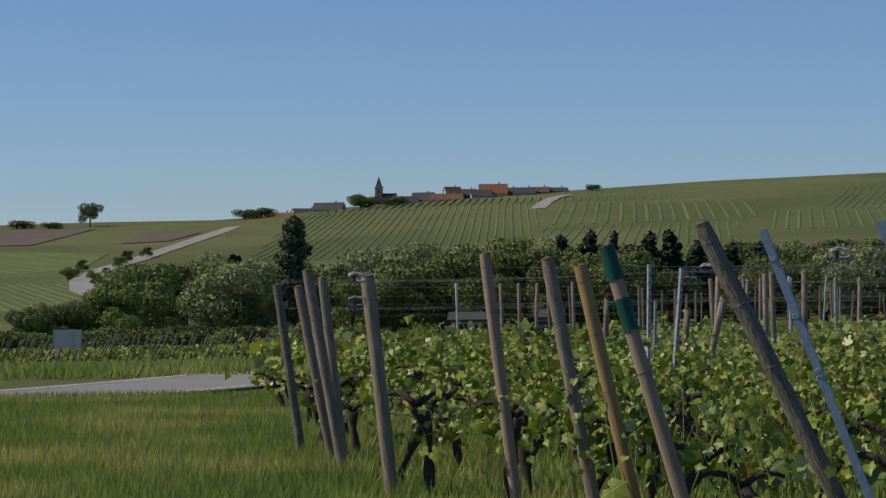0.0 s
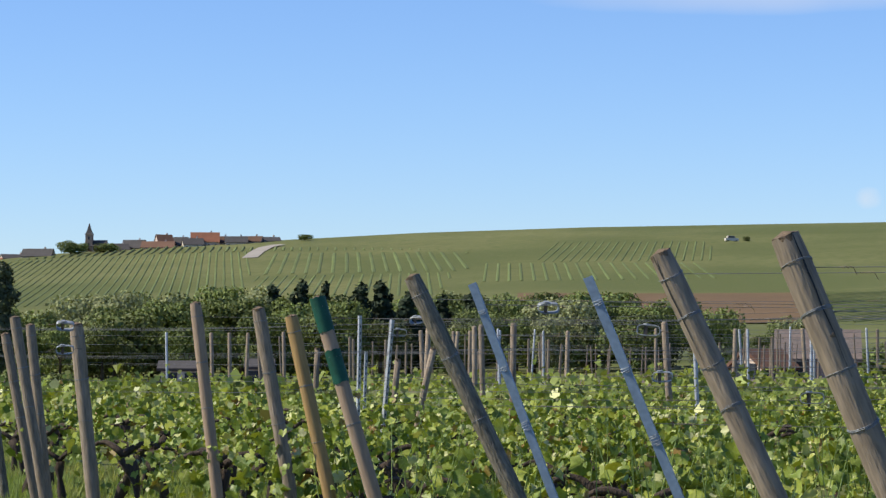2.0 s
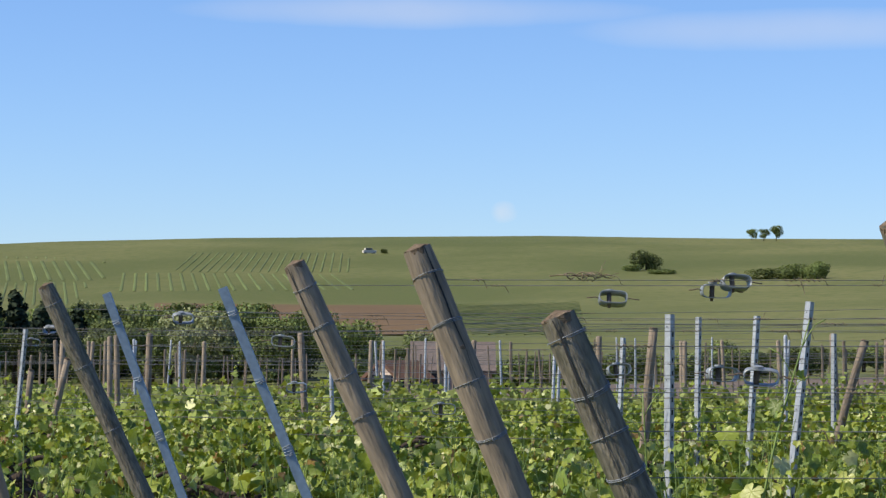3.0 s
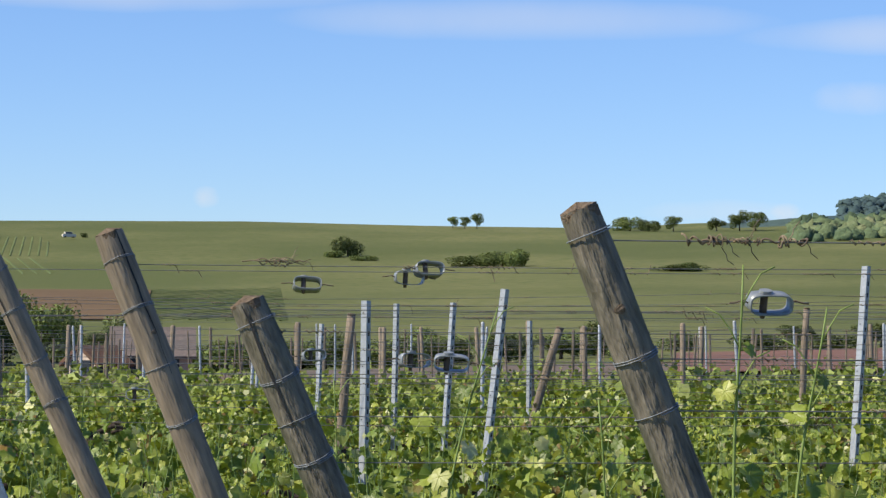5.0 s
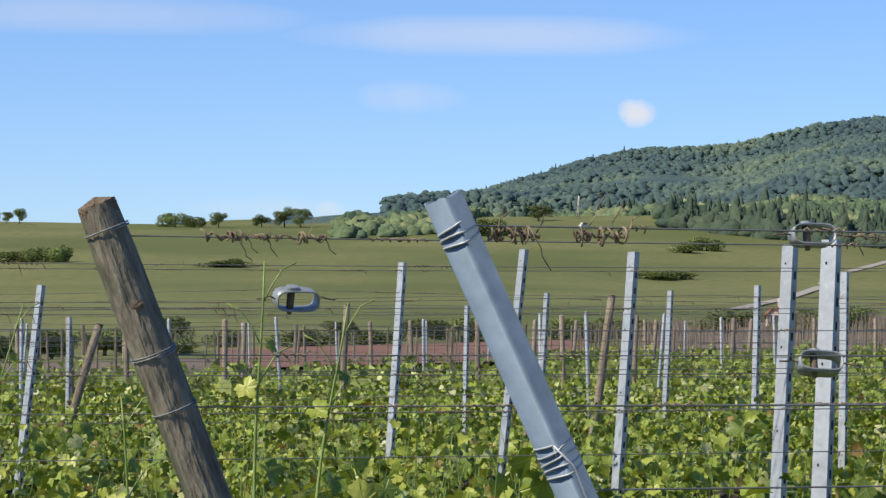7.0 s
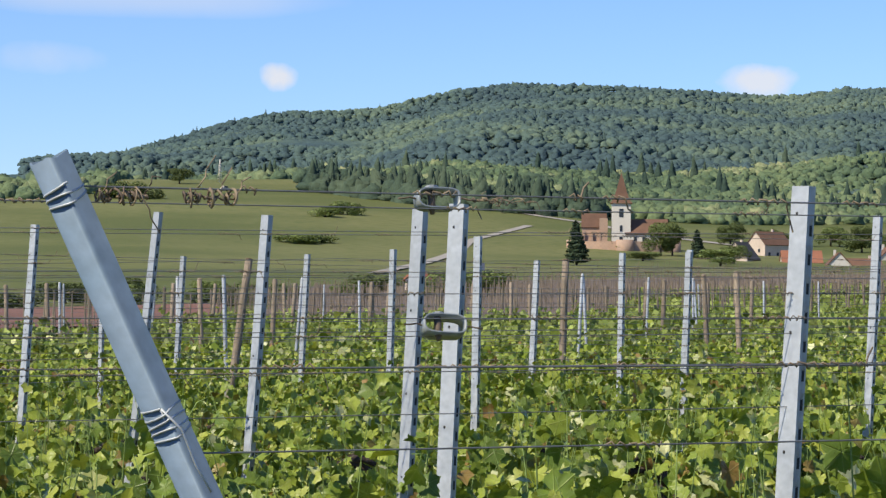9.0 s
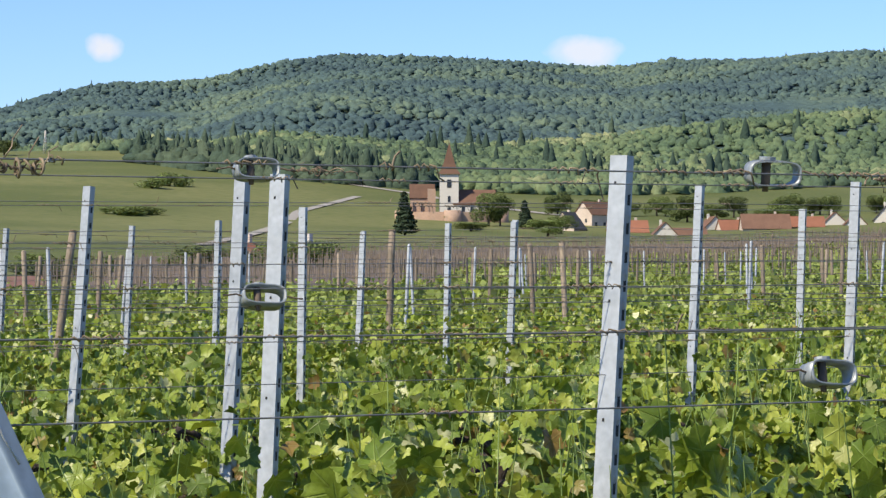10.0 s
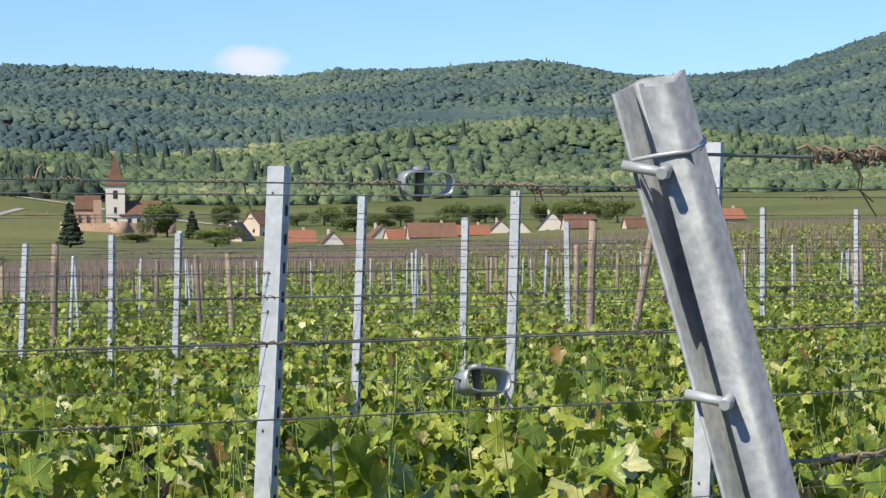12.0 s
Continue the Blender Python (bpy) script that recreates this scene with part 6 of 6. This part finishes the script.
def church(x, y, turn, k, label, walled):
    """A village church: square tower with spire, nave, and for one of them a churchyard wall with bastions."""
    o = tagged(empty("church", pose(x, y, height(x, y), 0, 0, turn)), label, "church", "churches")
    bm = bmesh.new()
    add_box(bm, 5.6 * k, 5.6 * k, 13.4 * k, pose(0, 0, 6.7 * k))
    tower = part("tower", bm, M_WHITE if walled else M_STONE, o, "pale rendered bell tower")
    bm = bmesh.new()
    spire(bm, 5.6 * k, 9.4 * k, 13.4 * k)
    part("spire", bm, M_TILE_BROWN if walled else M_SLATE, tower, "pointed brown tiled spire" if walled else "pointed dark spire")
    for face in range(4):
        m = pose(0, 0, 0, 0, 0, 90 * face)
        for zz, hh, ww in ((10.6, 2.4, 1.3), (6.0, 1.8, 0.8), (2.5, 2.0, 1.0)):
            bm = bmesh.new()
            add_box(bm, ww * k, 0.3, hh * k, m @ pose(0, -2.8 * k, zz * k), 0.05)
            part("belfry_window" if zz > 10 else "window", bm, M_WINDOW, tower)
    bm = bmesh.new()
    add_box(bm, 12 * k, 8.5 * k, 4.6 * k, pose(7.5 * k, 1.5 * k, 2.3 * k))
    nave = part("nave", bm, M_WHITE, o)
    bm = bmesh.new()
    gable(bm, 12 * k, 8.5 * k, 4.2 * k, 0.4)
    r = part("nave_roof", bm, M_TILE_BROWN if walled else M_SLATE, nave)
    r.location = (7.5 * k, 1.5 * k, 4.6 * k)
    for j in range(4):
        bm = bmesh.new()
        add_box(bm, 1.0 * k, 0.3, 2.6 * k, pose((4.2 + 2.6 * j) * k, -2.75 * k, 2.4 * k), 0.05)
        part("window", bm, M_WINDOW, nave)
    if walled:
        bm = bmesh.new()
        add_box(bm, 7 * k, 7 * k, 6.5 * k, pose(-8 * k, 1 * k, 3.2 * k))
        chapel = part("chapel", bm, M_STONE, o)
        bm = bmesh.new()
        gable(bm, 7 * k, 7 * k, 4 * k, 0.3)
        r = part("chapel_roof", bm, M_TILE_BROWN, chapel)
        r.location = (-8 * k, 1 * k, 6.4 * k)
        bm = bmesh.new()
        add_box(bm, 2.4 * k, 2.4 * k, 9 * k, pose(-5.2 * k, -2 * k, 4.5 * k))
        turret = part("stair_turret", bm, M_STONE, o)
        bm = bmesh.new()
        spire(bm, 2.4 * k, 4 * k, 9 * k, 6)
        part("turret_roof", bm, M_TILE_BROWN, turret)
        for j in range(6):
            bm = bmesh.new()
            add_box(bm, 0.5 * k, 0.9 * k, 5 * k, pose((-11 + 0.0 * j + 2.4 * (j % 3)) * k, (-2.9 if j < 3 else 4.8) * k, 2.5 * k))
            part("buttress", bm, M_STONE, chapel)
        n = 22
        ring = [((15.5 * math.cos(2 * math.pi * i / n) + 0.5) * k, (10.5 * math.sin(2 * math.pi * i / n) + 0.5) * k) for i in range(n)]
        for i in range(n):
            bm = bmesh.new()
            p, q = Vector(ring[i]), Vector(ring[(i + 1) % n])
            mid, ang = (p + q) / 2, math.atan2(q.y - p.y, q.x - p.x)
            add_box(bm, (q - p).length + 0.3, 0.8, 5.2 * k, pose(mid.x, mid.y, -0.6 * k, 0, 0, math.degrees(ang)))
            part("wall_segment", bm, M_STONE, o, "low pinkish sandstone fortified wall")
        for sx, sy in ((-13.5, -5.5), (15, -5), (1, -10.3)):
            bm = bmesh.new()
            add_tube(bm, [(sx * k, sy * k, -3.2 * k), (sx * k, sy * k, 2.4 * k)], 2.6 * k, 12)
            part("bastion", bm, M_STONE, o)
        bm = bmesh.new()
        add_box(bm, 52 * k, 0.8, 2.4 * k, pose(-6 * k, -14 * k, -3.6 * k))
        part("lower_wall", bm, M_STONE, o)
    return o


x, y = sit(42.72, 1.46, 600)
church(x, y, -42, 1.12, "fortified hill church with pale tower and brown spire", True)
for a, e, h, w in ((43.6, 1.3, 12, 12), (43.85, 1.3, 11, 10), (44.4, 1.25, 9, 6), (41.75, 1.1, 11, 7), (43.2, 1.2, 3, 12), (42.75, 1.42, 3, 4), (44.9, 1.1, 5, 12), (45.2, 1.15, 6, 9)):
    x, y = sit(a, e, 500)
    plant("fir" if w < 9 and h > 8 else "broad", x, y, h, w * (2.2 if w < 9 and h > 8 else 1), rng, "dark tree beside the hill church", "trees by the church")
x, y = polar(-1.4, 1290)
church(x, y, -8, 0.62, "small hilltop church with dark pointed steeple", False)
for k in range(30):
    a = rng.uniform(45, 55)
    x, y = polar(a, rng.uniform(900, 1010))
    plant("broad", x, y, rng.uniform(5, 9), rng.uniform(7, 13), rng, "green tree behind the village roofs", "trees behind the village")

# ---- board on posts beside the road, beyond it a field of leaning stakes ----
x, y = polar(-8.18, 118)
board = tagged(empty("notice_board", pose(x, y, height(x, y), 0, 0, 8)), "white blank board on two thin posts by road", "sign board")
bm = bmesh.new()
add_box(bm, 1.22, 0.08, 0.8, pose(0, 0, 1.35), 0.01)
part("panel", bm, M_WHITE, board)
for sx in (-0.62, 0.25, 0.62):
    bm = bmesh.new()
    add_box(bm, 0.05, 0.1, 0.86, pose(sx, -0.02, 1.35))
    part("frame_bar", bm, M_STEEL, board)
for sx in (-0.5, 0.5):
    bm = bmesh.new()
    add_tube(bm, [(sx, 0.05, -0.3), (sx, 0.05, 1.7)], 0.03, 8)
    part("post", bm, M_STEEL, board)
bm = bmesh.new()
add_tube(bm, [(0, 0, -0.1), (0.01, 0, 0.8), (0, 0, 1.6), (0, 0, 1.62)], [0.045, 0.045, 0.042, 0.025], 6)
stake = bpy.data.meshes.new("stake")
bm.to_mesh(stake)
bm.free()
stake.materials.append(M_WOOD_DARK)
rs = np.random.RandomState(77)
cs = []
for k in range(64):
    a = -10.6 + 0.125 * k
    for r in (128 - 1.2 * (a + 3.5), 150.0):
        if r == 150.0 and k % 2:
            continue
        x, y = polar(a + rng.uniform(-0.03, 0.03), r + rng.uniform(-3, 3))
        ob = new("vine_stake", stake)
        ob.matrix_basis = pose(x, y, height(x, y), rng.uniform(-5, 5), rng.uniform(16, 28), 0) @ Matrix.Scale(rng.uniform(0.75, 1.1), 4)
        tagged(ob, "dark leaning wooden stake in a young vineyard", "stake", "leaning stakes beyond the road")
        for _ in range(26):
            px, py = x + rng.uniform(-0.3, 0.3), y + rng.uniform(0, 3)
            cs.append((px, py, height(px, py) + rng.uniform(0.3, 0.9)))
cs = np.array(cs)
v, loops, sizes = leaf_cloud(cs, 0.22 * rs.uniform(0.6, 1.3, len(cs)), rs.normal(0, 1, (len(cs), 3)) + [0, -0.6, 0.6], 1, rs)
tagged(new("young_vines", mesh_np("young_vines", v, loops, sizes, M_LEAF_FAR)), "young green vines among leaning stakes", "vines", kind="stuff")

# ---- lattice mast on the meadow's edge ----
x, y = sit(33.88, 2.85, 400)
mast = tagged(empty("lattice_mast", pose(x, y, height(x, y))), "thin white lattice mast above the meadow", "mast")
for sx, sy in ((-0.5, -0.5), (0.5, -0.5), (0.5, 0.5), (-0.5, 0.5)):
    bm = bmesh.new()
    add_tube(bm, [(sx * 1.4, sy * 1.4, -0.5), (sx * 0.3, sy * 0.3, 11)], 0.12, 5)
    part("leg", bm, M_WHITE, mast)
for k in range(5):
    bm = bmesh.new()
    add_box(bm, 1.5 - 0.22 * k, 1.5 - 0.22 * k, 0.12, pose(0, 0, 1.5 + 2 * k))
    part("cross_brace", bm, M_WHITE, mast)


# ---- a parked van and a car far off ----
def vehicle(x, y, turn, L, H, name, label):
    c = tagged(empty(name, pose(x, y, height(x, y) + 0.9, 0, 0, turn)), label, "car")
    bm = bmesh.new()
    add_box(bm, L, 1.8, H * 0.5, pose(0, 0, 0.3 + H * 0.25), 0.12)
    add_box(bm, L * 0.6, 1.6, H * 0.45, pose(-L * 0.05, 0, 0.25 + H * 0.7), 0.2)
    part("body", bm, M_WHITE, c)
    bm = bmesh.new()
    add_box(bm, L * 0.5, 1.66, H * 0.28, pose(-L * 0.05, 0, 0.25 + H * 0.72), 0.05)
    part("window_band", bm, M_WINDOW, c)
    for sx in (-0.32, 0.32):
        for sy in (-0.85, 0.85):
            bm = bmesh.new()
            bmesh.ops.create_cone(bm, segments=14, radius1=0.33, radius2=0.33, depth=0.2, cap_ends=True, matrix=pose(sx * L, sy, 0.33, 90))
            part("wheel", bm, M_HOLE, c)


x, y = sit(-7.42, 0.44)
vehicle(x, y, 60, 4.6, 1.7, "car", "white car on the hill road")
x, y = sit(12.69, 2.2)
vehicle(x, y, 10, 6.0, 2.4, "van", "white van parked on the hill meadow")
x, y = sit(34.0, 2.6)
vehicle(x, y, 10, 5.0, 2.2, "van", "small white van on the meadow")
